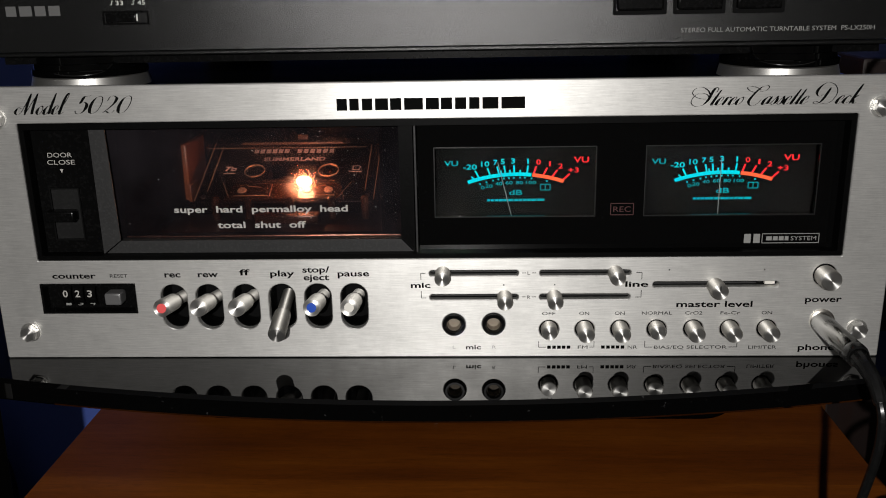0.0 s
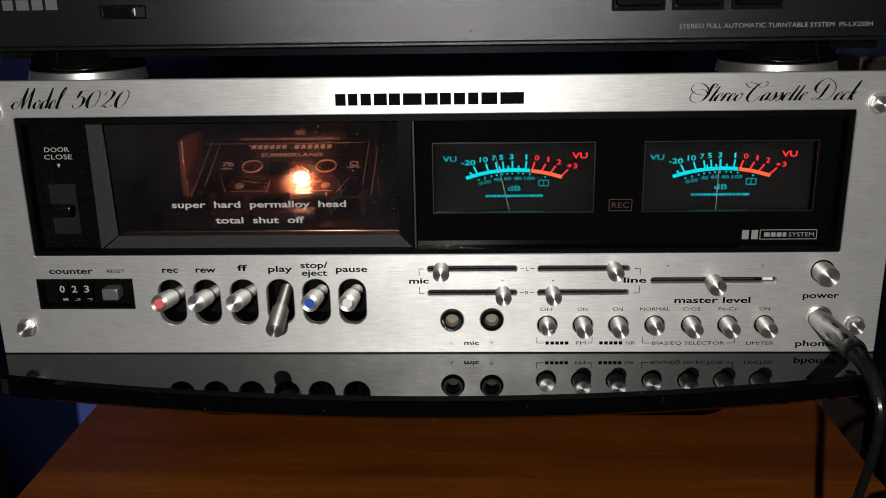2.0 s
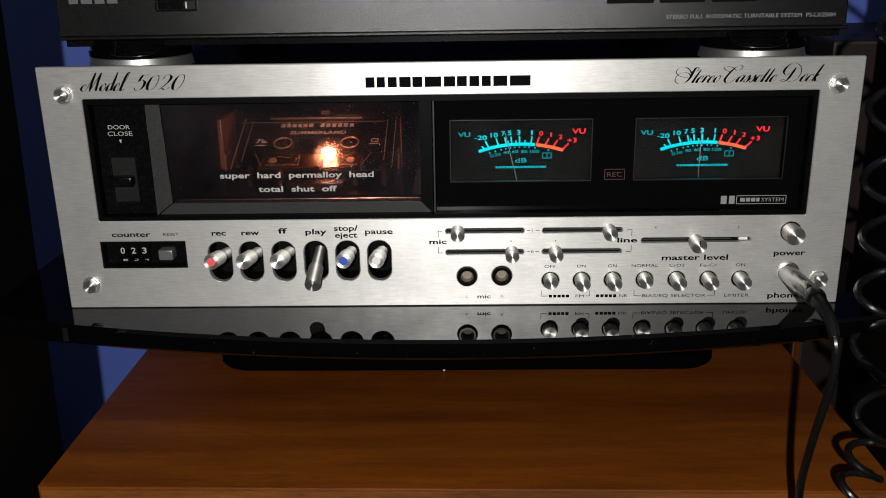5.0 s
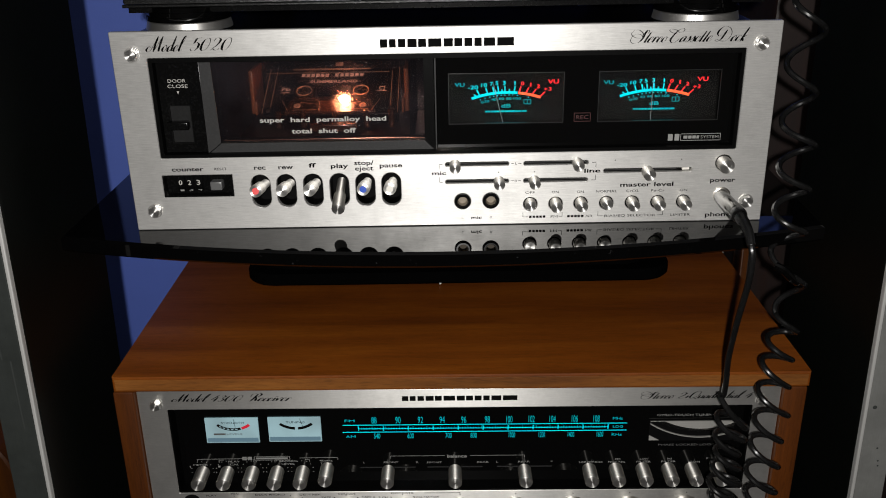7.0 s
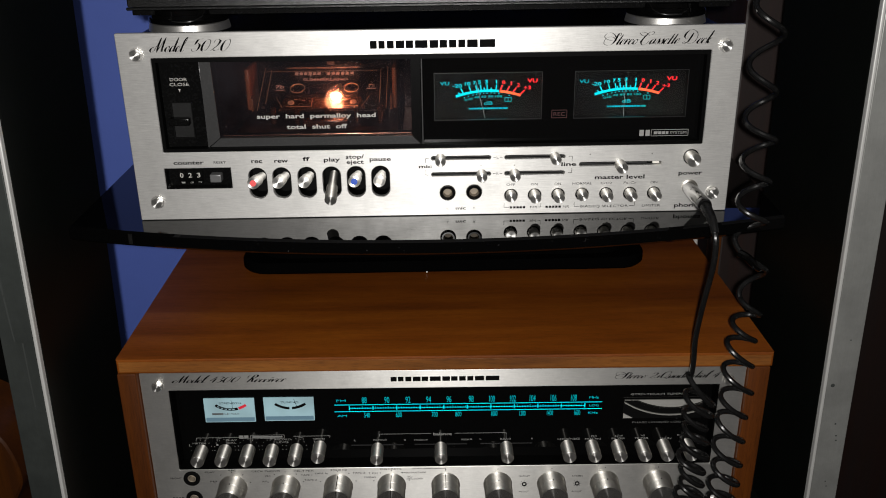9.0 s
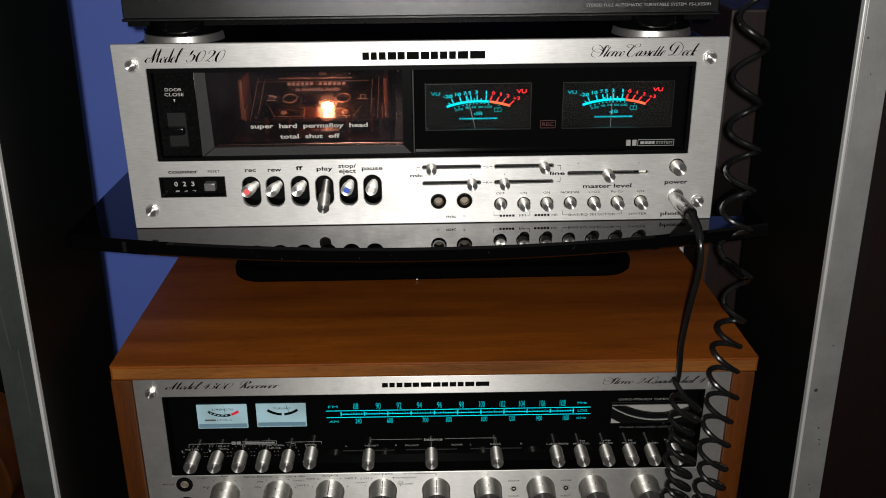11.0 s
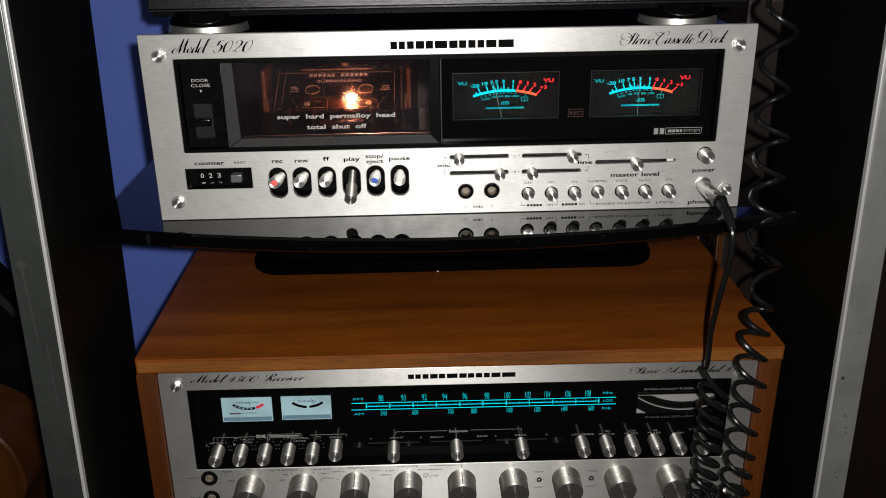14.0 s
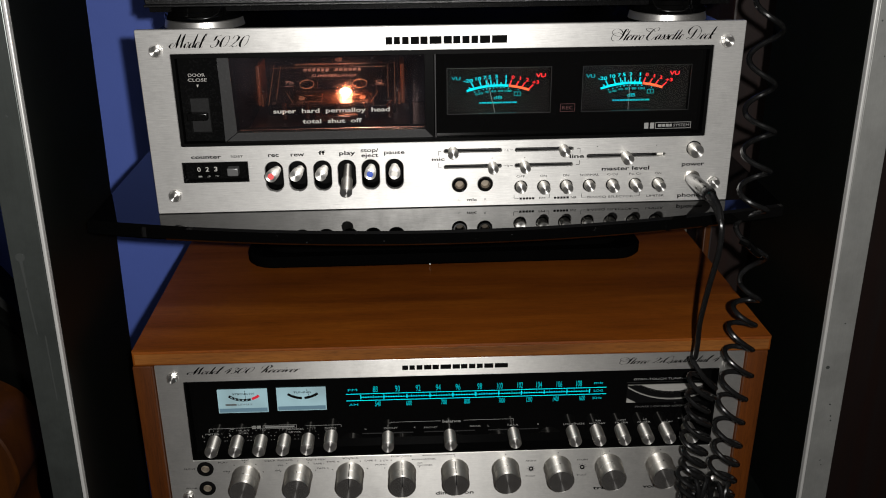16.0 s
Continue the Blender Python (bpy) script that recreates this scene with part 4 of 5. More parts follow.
# cassette well behind the glass
well = part("cassette_well", box(-150, -12, 148, 150, 48, 114), WELL, DK, "brown plastic cassette well")
part("well_floor", box(-150, -12, 14.0, 147.8, 46.4, 48.4), WELLFLOOR, well, "glossy brown well floor")
part("well_roof", box(-150, -12, 12, 147.8, 112.6, 114.2), WELL, well)
part("well_wall", box(-148.6, -147.0, 14.4, 147.8, 48.6, 112.4), WELL, well)
part("well_wall", box(-24.2, -22.6, 14.4, 147.8, 48.6, 112.4), WELL, well)
part("window_mask", shift(flat_mesh([rect(-155.8, -8.0, 48.6, 115.0), rect(-146.5, -14.6, 60.2, 113.0, 1.0)], 1.2), y=12.6), STANDBLACK, well, "black mask behind the glass")
part("well_apron", box(-148, -13, 40, 42, 48.6, 51.5, 0.4), WELL, well)
for sx, x in ((-1, -143.4), (1, -29.4)):
    g = part("cassette_guide", box(x - 1.6, x + 1.6, 96, 132, 56, 88, 1.0), GUIDE, well, "amber plastic cassette guide")
    part("guide_arm", box(x - 0.8 - sx * 2.8, x + 0.8 - sx * 2.8, 92, 106, 56, 66, 0.5), GUIDE, g)
part("head_block", box(-98, -64, 64, 74, 50, 55.0, 0.8), AMBERPLASTIC, well, "metal head block")
for x in (-122, -104, -81, -58, -40):
    part("guide_post", lathe([(2.2, 50), (2.2, 61.5), (1.6, 62.5), (0, 62.5)], x, 0, 20, "z", 77), AMBERPLASTIC, well)
part("holder_bar", box(-116, -57, 120, 123, 83.2, 84.6, 0.3), HOLDER, well, "clear plastic holder bar")
part("holder_bar", box(-136, -43, 118, 119.6, 81.4, 82.0, 0.2), HOLDER, well)
part("holder_tab", box(-84, -78, 124, 126, 85.2, 88.4, 0.4), HOLDER, well)
# mirror strips added to catch the bulb's glint at the door's edges
part("glint_ledge", box(-146, -15, 10.2, 12.0, 58.8, 59.5, 0.2), LEDGE, well)
part("glint_ledge", box(-146, -15, 10.2, 12.0, 111.2, 111.8, 0.2), LEDGE, well)
bulb = part("lamp_bulb", lathe([(0, -4.3), (1.9, -3.95), (3.4, -3.0), (4.4, -1.5), (4.8, 0), (4.4, 1.5), (3.4, 3.0), (1.9, 3.95), (0, 4.3)], 0, 0, 28), BULB, well, "glowing amber bulb", (-74.2, 85.0, 68.8))

bulb.scale = (0.9, 0.9, 0.66)

# meters behind the black acrylic panel
M1 = (1.6, 75.2)
M2 = (97.8, 175.2)
MZ0, MZ1 = 68.2, 100.6
part("meter_panel", shift(flat_mesh([rect(-6.0, W1 - 2.4, V0 + 2.2, V1 - 3.2), rect(*M1, MZ0, MZ1), rect(*M2, MZ0, MZ1)], 2.0), y=8.2), PANELBLACK, DK, "glossy black acrylic meter panel")


def vu_meter(x0, x1, print0, needle):
    y = 25.0
    m = part("vu_meter", box(x0 - 4, x1 + 6, y, y + 2, 57, 102), DIAL, DK, "dark level meter with glowing cyan and red scale")
    part("meter_frame", shift(flat_mesh([rect(x0 - 4, x1 + 6, 57, 102), rect(x0 - 3, x1 + 5, 58, 101.2)], 13.2), y=11.5), DIAL, m)
    rim = flat_mesh([rect(x0 - 0.3, x1 + 0.3, MZ0 - 0.3, MZ1 + 0.3), rect(x0 + 0.15, x1 - 0.15, MZ0 + 0.2, MZ1 - 0.15)], 0.4)
    part("meter_rim", shift(rim, y=7.9), SWITCH, m)
    g = part("meter_glass", box(x0 - 2.5, x1 + 4.5, 10.4, 11.2, MZ0 - 4, MZ1 + 0.4), CLEAR, m, "clear meter glass")
    g.visible_shadow = False

    def U(u):
        return print0 + (u - 80) * 0.0998

    def V(v):
        return 97.6 - (v - 160) * 0.1035
    cx, R = U(462), 72.0
    cz = V(281) - R
    edge = math.degrees(math.asin((U(535) - cx) / R))
    lo = math.degrees(math.asin((U(229) - cx) / R))
    hi = math.degrees(math.asin((U(690) - cx) / R))
    arc_band(cx, cz, R - 1.3, R + 0.4, lo, edge, y, CYAN, m, "scale")
    arc_band(cx, cz, R - 1.3, R + 0.4, edge + 0.35, hi, y, ORANGE, m, "scale")
    for u, s, w, short in ((285, "-20", 6.6, 0), (338, "10", 3.8, 0), (380, "7", 1.9, 0), (410, "5", 1.9, 0), (452, "3", 1.9, 0), (513, "1", 0.8, 0), (393, "", 0, 1), (433, "", 0, 1), (480, "", 0, 1), (262, "", 0, 1)):
        a = math.asin((U(u) - cx) / R)
        L = 1.7 if short else 3.9
        strokes([(cx + R * math.sin(a), cz + R * math.cos(a), cx + (R + L) * math.sin(a * 1.05), cz + (R + L) * math.cos(a * 1.05))], y, 0.75, CYAN, m, "tick")
        if s:
            words(s, cx + (R + 6.0) * math.sin(a * 1.07) - (1.6 if s == "-20" else 0.4), cz + (R + 6.0) * math.cos(a * 1.07), 2.4, CYAN, m, y, w, bold=0.01)
    for u, s, w in ((545, "0", 2.1), (590, "1", 0.8), (632, "2", 2.1), (684, "+3", 5.0)):
        a = math.asin((U(u) - cx) / R)
        strokes([(cx + R * math.sin(a), cz + R * math.cos(a), cx + (R + 3.9) * math.sin(a * 1.09), cz + (R + 3.9) * math.cos(a * 1.09))], y, 0.75, RED, m, "tick")
        words(s, cx + (R + 6.0) * math.sin(a * 1.11) + 0.6, cz + (R + 6.0) * math.cos(a * 1.11), 2.4, RED, m, y, w, bold=0.01)
    for u, v, s in ((302, 347, "0"), (332, 340, "20"), (379, 329, "40"), (428, 325, "60"), (478, 325, "80"), (533, 325, "100")):
        words(s, U(u), V(v), 1.6, CYANDIM, m, y, 1.5 * len(s) + 0.3)
    bars([(U(u) - 0.35, U(u) + 0.35, V(v) - 0.35, V(v) + 0.35) for u, v in ((290, 330), (320, 322), (352, 314), (377, 309), (403, 305), (427, 303), (451, 302), (480, 301), (503, 302), (535, 306), (608, 319))], y, CYAN, m, "dial_dots")
    words("VU", U(152), V(232), 2.5, CYANDIM, m, y, 6.6, bold=0.02)
    words("VU", U(770), V(220), 2.7, RED, m, y, 7.2, bold=0.02)
    words("dB", U(460), V(371), 2.5, CYANDIM, m, y, 6.2, bold=0.01)
    strokes([(U(578), V(334), U(624), V(334)), (U(578), V(361), U(624), V(361)), (U(578), V(334), U(578), V(361)), (U(624), V(334), U(624), V(361)), (U(601), V(334), U(601), V(361))], y, 0.35, CYANDIM, m, "logo_outline")
    logo_blocks(U(322), U(598), V(413), V(402), y, CYANDIM, m)
    px, pz = U(440), 64.2
    tip = (px + 27.5 * math.sin(radians(needle)), pz + 27.5 * math.cos(radians(needle)))
    part("needle", tube([(px, y - 1.4, pz), (tip[0], y - 1.4, tip[1])], 0.16, 6), GREYINK, m, "thin pale needle")
    part("needle_hub", lathe([(3.2, y - 2.4), (3.2, y - 0.8), (0, y - 0.7)], px, 62.1, 20), BLACK, m)
    for sx in (x0 + 2.2, x1 - 2.2):
        part("glint_pin", lathe([(0.5, y - 0.8), (0.3, y - 1.2), (0, y - 1.3)], sx, 64.6, 10), STEEL, m)
    return m


vu_meter(*M1, 1.6, -14.0)
vu_meter(*M2, 99.6, 0.5)
recl = part("record_lamp", box(82.2, 93.2, 7.8, 8.1, 68.4, 74.4), PANELBLACK, DK, "unlit red record sign")
strokes([(82.5, 68.7, 92.9, 68.7), (82.5, 74.1, 92.9, 74.1), (82.5, 68.7, 82.5, 74.1), (92.9, 68.7, 92.9, 74.1)], 7.8, 0.35, REDDIM, recl)
words("REC", 87.7, 71.4, 2.6, REDDIM, recl, 7.8, 8.0)
dm = part("noise_reduction_mark", box(143.6, 178.8, 8.0, 8.15, 54.0, 59.6), PANELBLACK, DK, "white outlined print on the black panel")
bars([(144.3, 147.4, 54.6, 59.0), (148.6, 151.6, 54.6, 59.0)], 8.0, RXINK, dm, "logo_block")
strokes([(152.6, 54.6, 178.4, 54.6), (152.6, 59.0, 178.4, 59.0), (152.6, 54.6, 152.6, 59.0), (178.4, 54.6, 178.4, 59.0)], 8.0, 0.35, RXINK, dm)
bars([(154.4, 157, 55.8, 57.8), (157.5, 159.7, 55.8, 57.8), (160.2, 162.4, 55.8, 57.8), (162.9, 164.6, 55.8, 57.8)], 8.0, RXINK, dm, "name_bar")
words("SYSTEM", 171.4, 56.8, 2.0, RXINK, dm, 8.0, 11.6)

# counter
ctr = part("tape_counter", box(-187.0, -141.4, 6.0, 8.0, 24.1, 38.8), BLACK, DK, "sunken black tape counter reading 0 2 3")
part("counter_frame", shift(flat_mesh([rect(-187.1, -141.3, 24.0, 38.9), rect(-186.1, -142.3, 25.0, 37.9)], 5.6), y=0.2), BLACK, ctr)
for i, (s, lo) in enumerate((("0", "1"), ("2", "3"), ("3", "4"))):
    x = -176.2 + 5.9 * i
    d = part("digit_wheel", lathe([(6.5, x - 2.5), (6.8, x - 2.3), (6.8, x + 2.3), (6.5, x + 2.5)], 0, 0, 28), BLACK, ctr)
    d.data.transform(Matrix(((0, 1, 0, 0), (0, 0, 1, 9.2 * MM), (1, 0, 0, 32.6 * MM), (0, 0, 0, 1))))
    words(s, x, 33.4, 3.3, DOORINK, ctr, 2.2, 2.4, bold=0.02)
    words(lo, x, 27.9, 2.2, RXINK, ctr, 4.4, 2.6)
part("reset_button", box(-156.0, -148.2, -1.2, 6.0, 28.6, 34.4, 0.8), CAPGREY, ctr, "grey reset button")
words("counter", -169.7, 43.2, 2.7, INK, DK, 0, 21.0, bold=0.03)
words("RESET", -148.2, 43.0, 1.7, INK, DK, 0, 8.4)

# transport levers
CAPS = (PINKCAP, None, None, None, BLUECAP, WHITECAP)
for i, (x, name) in enumerate(zip(LX, ("rec", "rew", "ff", "play", "stop", "pause"))):
    down = name == "play"
    back = shift(flat_mesh([rect(x - 7, x + 7, LZ - 12, LZ + 12, 6.8, 8)], 1.5), y=16)
    part("slot_back", back, PIT, DK)
    part("slot_lining", shift(flat_mesh([rect(x - 6.9, x + 6.9, LZ - 11.8, LZ + 12, 6.8, 8), rect(x - 6.1, x + 6.1, LZ - 11.0, LZ + 11.2, 6.0, 8)], 11.5), y=4.1), BLACK, DK)
    L = 17.5
    lev = part("lever", lathe([(3.0, 16), (3.0, -1), (4.0, -1.3), (4.1, -L + 0.8), (3.8, -L + 0.2), (3.5, -L + 0.02)], 0, 0, 32), KNOBSIDE, DK, name + " lever of spun aluminium", (x, 0, LZ + 3.0))
    lev.rotation_euler = (radians(16 if down else -9.5), 0, 0)
    if down:
        lev.location.z = (LZ - 3.0) * MM
    part("end_face", lathe([(3.6, -L + 0.3), (3.6, -L), (0, -L)], 0, 0, 32), SPUN, lev, "ring-turned end")
    if CAPS[i]:
        part("cap", lathe([(2.3, -L + 0.3), (2.2, -L - 0.12), (0, -L - 0.16)], 0, 0, 24), CAPS[i], lev, "round enamel dot")
for s, x, z, w in (("rec", -122.5, 43.6, 7.6), ("rew", -105.6, 43.6, 9.6), ("ff", -88.2, 44.4, 5.0), ("play", -70.4, 43.8, 11.4), ("stop/", -54.4, 45.6, 12.8), ("eject", -54.4, 41.8, 12.0), ("pause", -36.9, 43.6, 14.8)):
    words(s, x, z, 2.9, INK, DK, 0, w, bold=0.03)

# sliders
for (a, b, z), kx in zip(SL, (4.6, 33.3, 84.4, 56.4)):
    part("slider_track", box(a - 1, b + 1, 5, 6, z - 2.5, z + 2.5), PIT, DK)
    part("slider_rail", box(a, b, 3.2, 4.8, z - 0.5, z + 0.2), GREYBEZ, DK)
    stick_knob(kx + 0.3, z - 0.1, 0, DK, 3.6, 9.0, "slider_knob", "spun aluminium slider knob")
part("slider_track", box(101, 160.6, 5, 6, 34.4, 40.0), PIT, DK)
part("slider_rail", box(102.5, 150, 3.2, 4.8, 36.6, 37.2), GREYBEZ, DK)
part("slider_flag", box(154, 158.6, 3.2, 4.8, 36.2, 38.4), WHITECAP, DK)
stick_knob(130.6, 36.5, 0, DK, 3.9, 9.5, "slider_knob", "spun aluminium master level knob", True)
strokes([(-5.4, 43.4, -3.2, 43.4), (-5.4, 31.2, -3.2, 31.2), (-5.4, 43.4, -5.4, 40.2), (-5.4, 31.2, -5.4, 34.6), (94.2, 43.2, 96.8, 43.2), (94.2, 31.2, 96.8, 31.2), (96.8, 43.2, 96.8, 39.8), (96.8, 34.6, 96.8, 31.2),
         (41.6, 43.3, 43.4, 43.3), (46.2, 43.3, 48.2, 43.3), (41.6, 31.5, 43.4, 31.5), (46.2, 31.5, 48.2, 31.5)], 0, 0.3, INK, DK)
words("L", 44.8, 43.2, 1.6, INK, DK, 0, 1.3)
words("R", 44.8, 31.4, 1.6, INK, DK, 0, 1.6)
words("mic", -5.6, 37.6, 2.6, INK, DK, 0, 9.2, bold=0.035)
words("line", 94.6, 37.6, 2.6, INK, DK, 0, 10.6, bold=0.035)
bars([(x - 0.3, x + 0.3, z - 0.3, z + 0.3) for x, z in ((33.2, 37.5), (56.8, 37.4), (109.2, 44.4), (152.4, 44.2))], 0, INK, DK, "dial_dots")
words("master level", 130.8, 27.6, 2.9, INK, DK, 0, 35.0, bold=0.03)

# microphone sockets
for x, z in ((9.7, 17.9), (28.4, 18.1)):
    j = part("microphone_socket", lathe([(5.3, 0.5), (5.3, -1.6), (4.7, -2.2), (3.7, -2.2), (3.4, -1.0), (3.3, 8)]), BLACK, DK, "black-ringed microphone socket", (x, 0, z))
    part("contact", lathe([(3.2, -0.4), (3.0, -0.6), (2.8, 1.0), (2.7, 3.5), (0, 3.6)]), DULLBRASS, j)
words("mic", 18.8, 6.3, 2.3, INK, DK, 0, 7.2, bold=0.03)
words("L", 9.6, 6.3, 1.6, GREYINK, DK, 0, 1.3)
words("R", 28.6, 6.3, 1.6, GREYINK, DK, 0, 1.6)

# push switches
for i, x in enumerate(BT):
    part("switch_collar", lathe([(4.5, 0.5), (4.5, 12), (0, 12)], 0, 0, 28), PIT, DK, "", (x, 0, BZ))
    stick_knob(x, BZ + 0.2, 0, DK, 3.85, 5.5 if i in (0, 3) else 9.0, "push_switch", "spun aluminium push switch")
for s, x, w in (("OFF", 54.2, 6.2), ("ON", 70.8, 4.6), ("ON", 87.3, 4.6), ("NORMAL", 104.6, 14.0), ("CrO2", 121.6, 8.0), ("Fe-Cr", 138.4, 9.0), ("ON", 155.2, 4.8)):
    words(s, x, 23.2, 1.65, INK, DK, 0, w)
words("FM", 70.5, 6.1, 1.65, INK, DK, 0, 4.6)
words("NR", 93.9, 6.1, 1.65, INK, DK, 0, 4.4)
bars([(a, a + 1.7, 5.3, 6.9) for a in (53.8, 56.2, 58.5, 60.7, 63.0)] + [(a, a + 1.7, 5.3, 6.9) for a in (79.2, 81.6, 83.9, 86.1, 88.4)], 0, INK, DK, "name_bar")
words("BIAS/EQ SELECTOR", 121.0, 6.0, 1.65, INK, DK, 0, 34.0)
words("LIMITER", 154.5, 5.9, 1.65, INK, DK, 0, 13.0)
strokes([(49.7, 9.2, 49.7, 6.1), (49.7, 6.1, 53.2, 6.1), (73.6, 6.1, 75.8, 6.1), (75.8, 6.1, 75.8, 9.2), (99.6, 9.2, 99.6, 6.0), (99.6, 6.0, 103.2, 6.0), (138.8, 6.0, 142.6, 6.0), (142.6, 6.0, 142.6, 9.2)], 0, 0.28, INK, DK)

# power and headphones
part("switch_collar", lathe([(5.3, 0.4), (5.3, 10), (0, 10)], 0, 0, 28), PIT, DK, "", (180.0, 0, 41.4))
stick_knob(180.0, 41.2, 0, DK, 4.8, 8.5, "power_button", "round spun aluminium power button")
words("power", 180.4, 29.8, 2.9, INK, DK, 0, 16.6, bold=0.03)
words("phones", 171.0, 5.8, 2.9, INK, DK, 0, 19.5, "L", bold=0.03)
part("phones_socket", lathe([(5.6, 0), (5.6, -1.2), (4.8, -1.6), (3.4, -1.6), (3.3, 9), (0, 9)], 180.6, 19.2, 28), NICKEL, DK, "nickel headphone socket")

# top line of print
script("Model", -186.4, 119.4, 9.4, 26.8, INK, DK)
script("5020", -158.6, 119.6, 9.6, 26.8, INK, DK, slant=0.5)
script("Stereo Cassette  Deck", 114.2, 119.6, 8.4, 73.5, INK, DK)
logo_blocks(-40.6, 42.4, 119.4, 124.6, 0, INK, DK)

# ---- the cassette lying back in the well ----
CS = new("compact_cassette")
CS.matrix_world = pose(-0.0850, 0.107, 0.9655, -66, 0, 0)
tagged(CS, "dark smoky compact cassette with tan printed title in the deck", "cassette")
sh = flat_mesh([rect(-50.2, 50.2, -29, 34.8, 2.0), circle(-21.25, 0, 5.6), circle(21.25, 0, 5.6), rect(-13, 13, -6.5, 6)], 8.6, 0.5)
part("shell", shift(sh, y=-4.3), SHELL, CS, "dark smoky plastic shell")
trap = flat_mesh([[(-33, -28.8), (33, -28.8), (30, -14.5), (-30, -14.5)]], 2.0, 0.4)
part("head_bulge", shift(trap, y=-6.4), AMBERPLASTIC, CS, "clear trapezoid front bulge")
for x in (-21.25, 21.25):
    r = part("reel_hub", lathe([(5.95, -4.2), (5.95, -4.9), (5.6, -5.0), (5.5, -4.0)], x, 0, 36), CLEARRIM, CS, "clear-rimmed toothed reel hub")
    for k in range(6):
        t = radians(60 * k + 15)
        part("tooth", shift(box(-0.5, 0.5, -3.5, 3, -0.7, 0.7), x + 4.2 * math.cos(t), 2, 4.2 * math.sin(t)), AMBERPLASTIC, r)
bars([(-25 + a, -25 + a + 2.6, 17.6, 21.6) for a in (0, 3.6, 7.2, 10.8, 14.4, 18.0)] + [(0.5 + a, 3.1 + a, 17.6, 21.6) for a in (0, 3.8, 7.6, 11.4, 15.2, 19.0)], -4.3, CASSPRINT, CS, "name_bar")
words("SUMMERLAND", 0, 11.5, 3.4, CASSPRINT, CS, -4.3, 36, bold=0.03)
words("7b", -35.5, 2.5, 4.0, CASSPRINT, CS, -4.3, 7, bold=0.03)
bars([(-39, -32, -2.4, -1.6), (33, 40.5, -1.6, -0.9)], -4.3, CASSPRINT, CS)
bars( [(a, a + 3.2, -10.1, -9.3) for a in (-29, -24, -19.5, -15, -10.5, -6, 8, 13, 18, 23)] + [(a, a + 2.6, -12.4, -11.7) for a in (-19, -15.5, -12, -8, 9, 13)], -4.3, HOLDER, CS)
strokes([(-36, -14.2, -30.5, -27), (36, -14.2, 30.5, -27), (-8, -16, -8, -27), (8, -16, 8, -27), (-22, -17, -9, -19.5), (9, -19.5, 22, -17), (-28, -26, -9, -26), (9, -26, 28, -26)], -6.5, 0.5, CLEARRIM, CS, "moulded_rib", "clear moulded ribs")
strokes([(35, 0.5, 39, 0.5), (35, 4, 39, 4), (35, 0.5, 35, 4), (39, 0.5, 39, 4)], -4.3, 0.5, CASSPRINT, CS)
# glints of the clear shell's outline, painted as pale strokes
strokes([(-49.4, -28, -49.4, 34), (49.4, -28, 49.4, 34), (-49.4, 34, 49.4, 34), (-33, -28.2, -30, -14.8), (33, -28.2, 30, -14.8), (-30, -14.8, 30, -14.8), (-44, -20, -44, 24), (44, -20, 44, 24)], -5.0, 0.55, CLEARRIM, CS, "edge_glint", "glints on the clear shell edges, drawn as pale strokes")
for x in (-24, -12, 12, 24):
    part("roller", lathe([(2.6, -6.6), (2.4, -7.2), (1.0, -7.3), (0, -7.0)], x, -21.5, 18), CLEARRIM if abs(x) > 20 else AMBERPLASTIC, CS)
for x in (-45.5, 45.5):
    for z in (-24, 30):
        part("screw", lathe([(1.6, -4.3), (1.5, -4.7), (0, -4.7)], x, z, 14), NICKEL, CS)

# ---- turntable on the deck ----
TT = empty("turntable", 0.001, 0.03, 1.0245, "charcoal speckled record turntable standing on round silver feet", "turntable")
part("front_lip", box(-208.5, 208.5, 0, 12, 16.5, 18.6, 0.6), TTBLACK, TT)
body = flat_mesh([[(1.6, 18.8), (338, 18.8), (338, 92), (8.0, 92), (5.2, 86)]], 416, 0.8)
for v in body.verts:
    v.co = (v.co.y - 208, v.co.x, v.co.z)
part("plinth", body, TTBLACK, TT, "speckled charcoal plinth")
part("underside", box(-206, 206, 5, 330, 12.8, 16.4), BLACK, TT)
part("dust_cover", box(-206, 206, 10, 338, 92.2, 140, 3), CLEAR, TT, "clear acrylic dust cover")
for x in (-172.0, 166.0):
    for y in (22, 300):
        f = part("foot", lathe([(0, 1.4), (28.4, 1.4), (28.2, 2.2), (27.2, 6.4), (25.2, 6.8), (0, 6.8)], 0, 0, 48, "z"), SATINSTEEL, TT, "round silver foot with black collar", (x, y, 0))
        part("collar", lathe([(25.2, 6.9), (27.4, 7.1), (27.6, 7.5), (27.6, 9.8), (27.2, 10.2), (26.4, 10.3), (26.4, 12.8), (26.0, 13.1), (25.4, 13.2), (25.4, 16.2), (22, 16.3)], 0, 0, 48, "z"), GLASSBLACK, f)
for x0, x1 in ((84.5, 105.5), (111.8, 132.0), (138.6, 158.6)):
    s = part("push_button", box(x0, x1, -0.4, 5, 33.2, 40.2, 0.9), BLACK, TT, "black push button")
    part("button_frame", shift(flat_mesh([rect(x0 - 1.6, x1 + 1.6, 31.2, 41.8, 0.6), rect(x0 - 0.2, x1 + 0.2, 33.0, 40.4, 0.6)], 1.4), y=1.2), PIT, s)
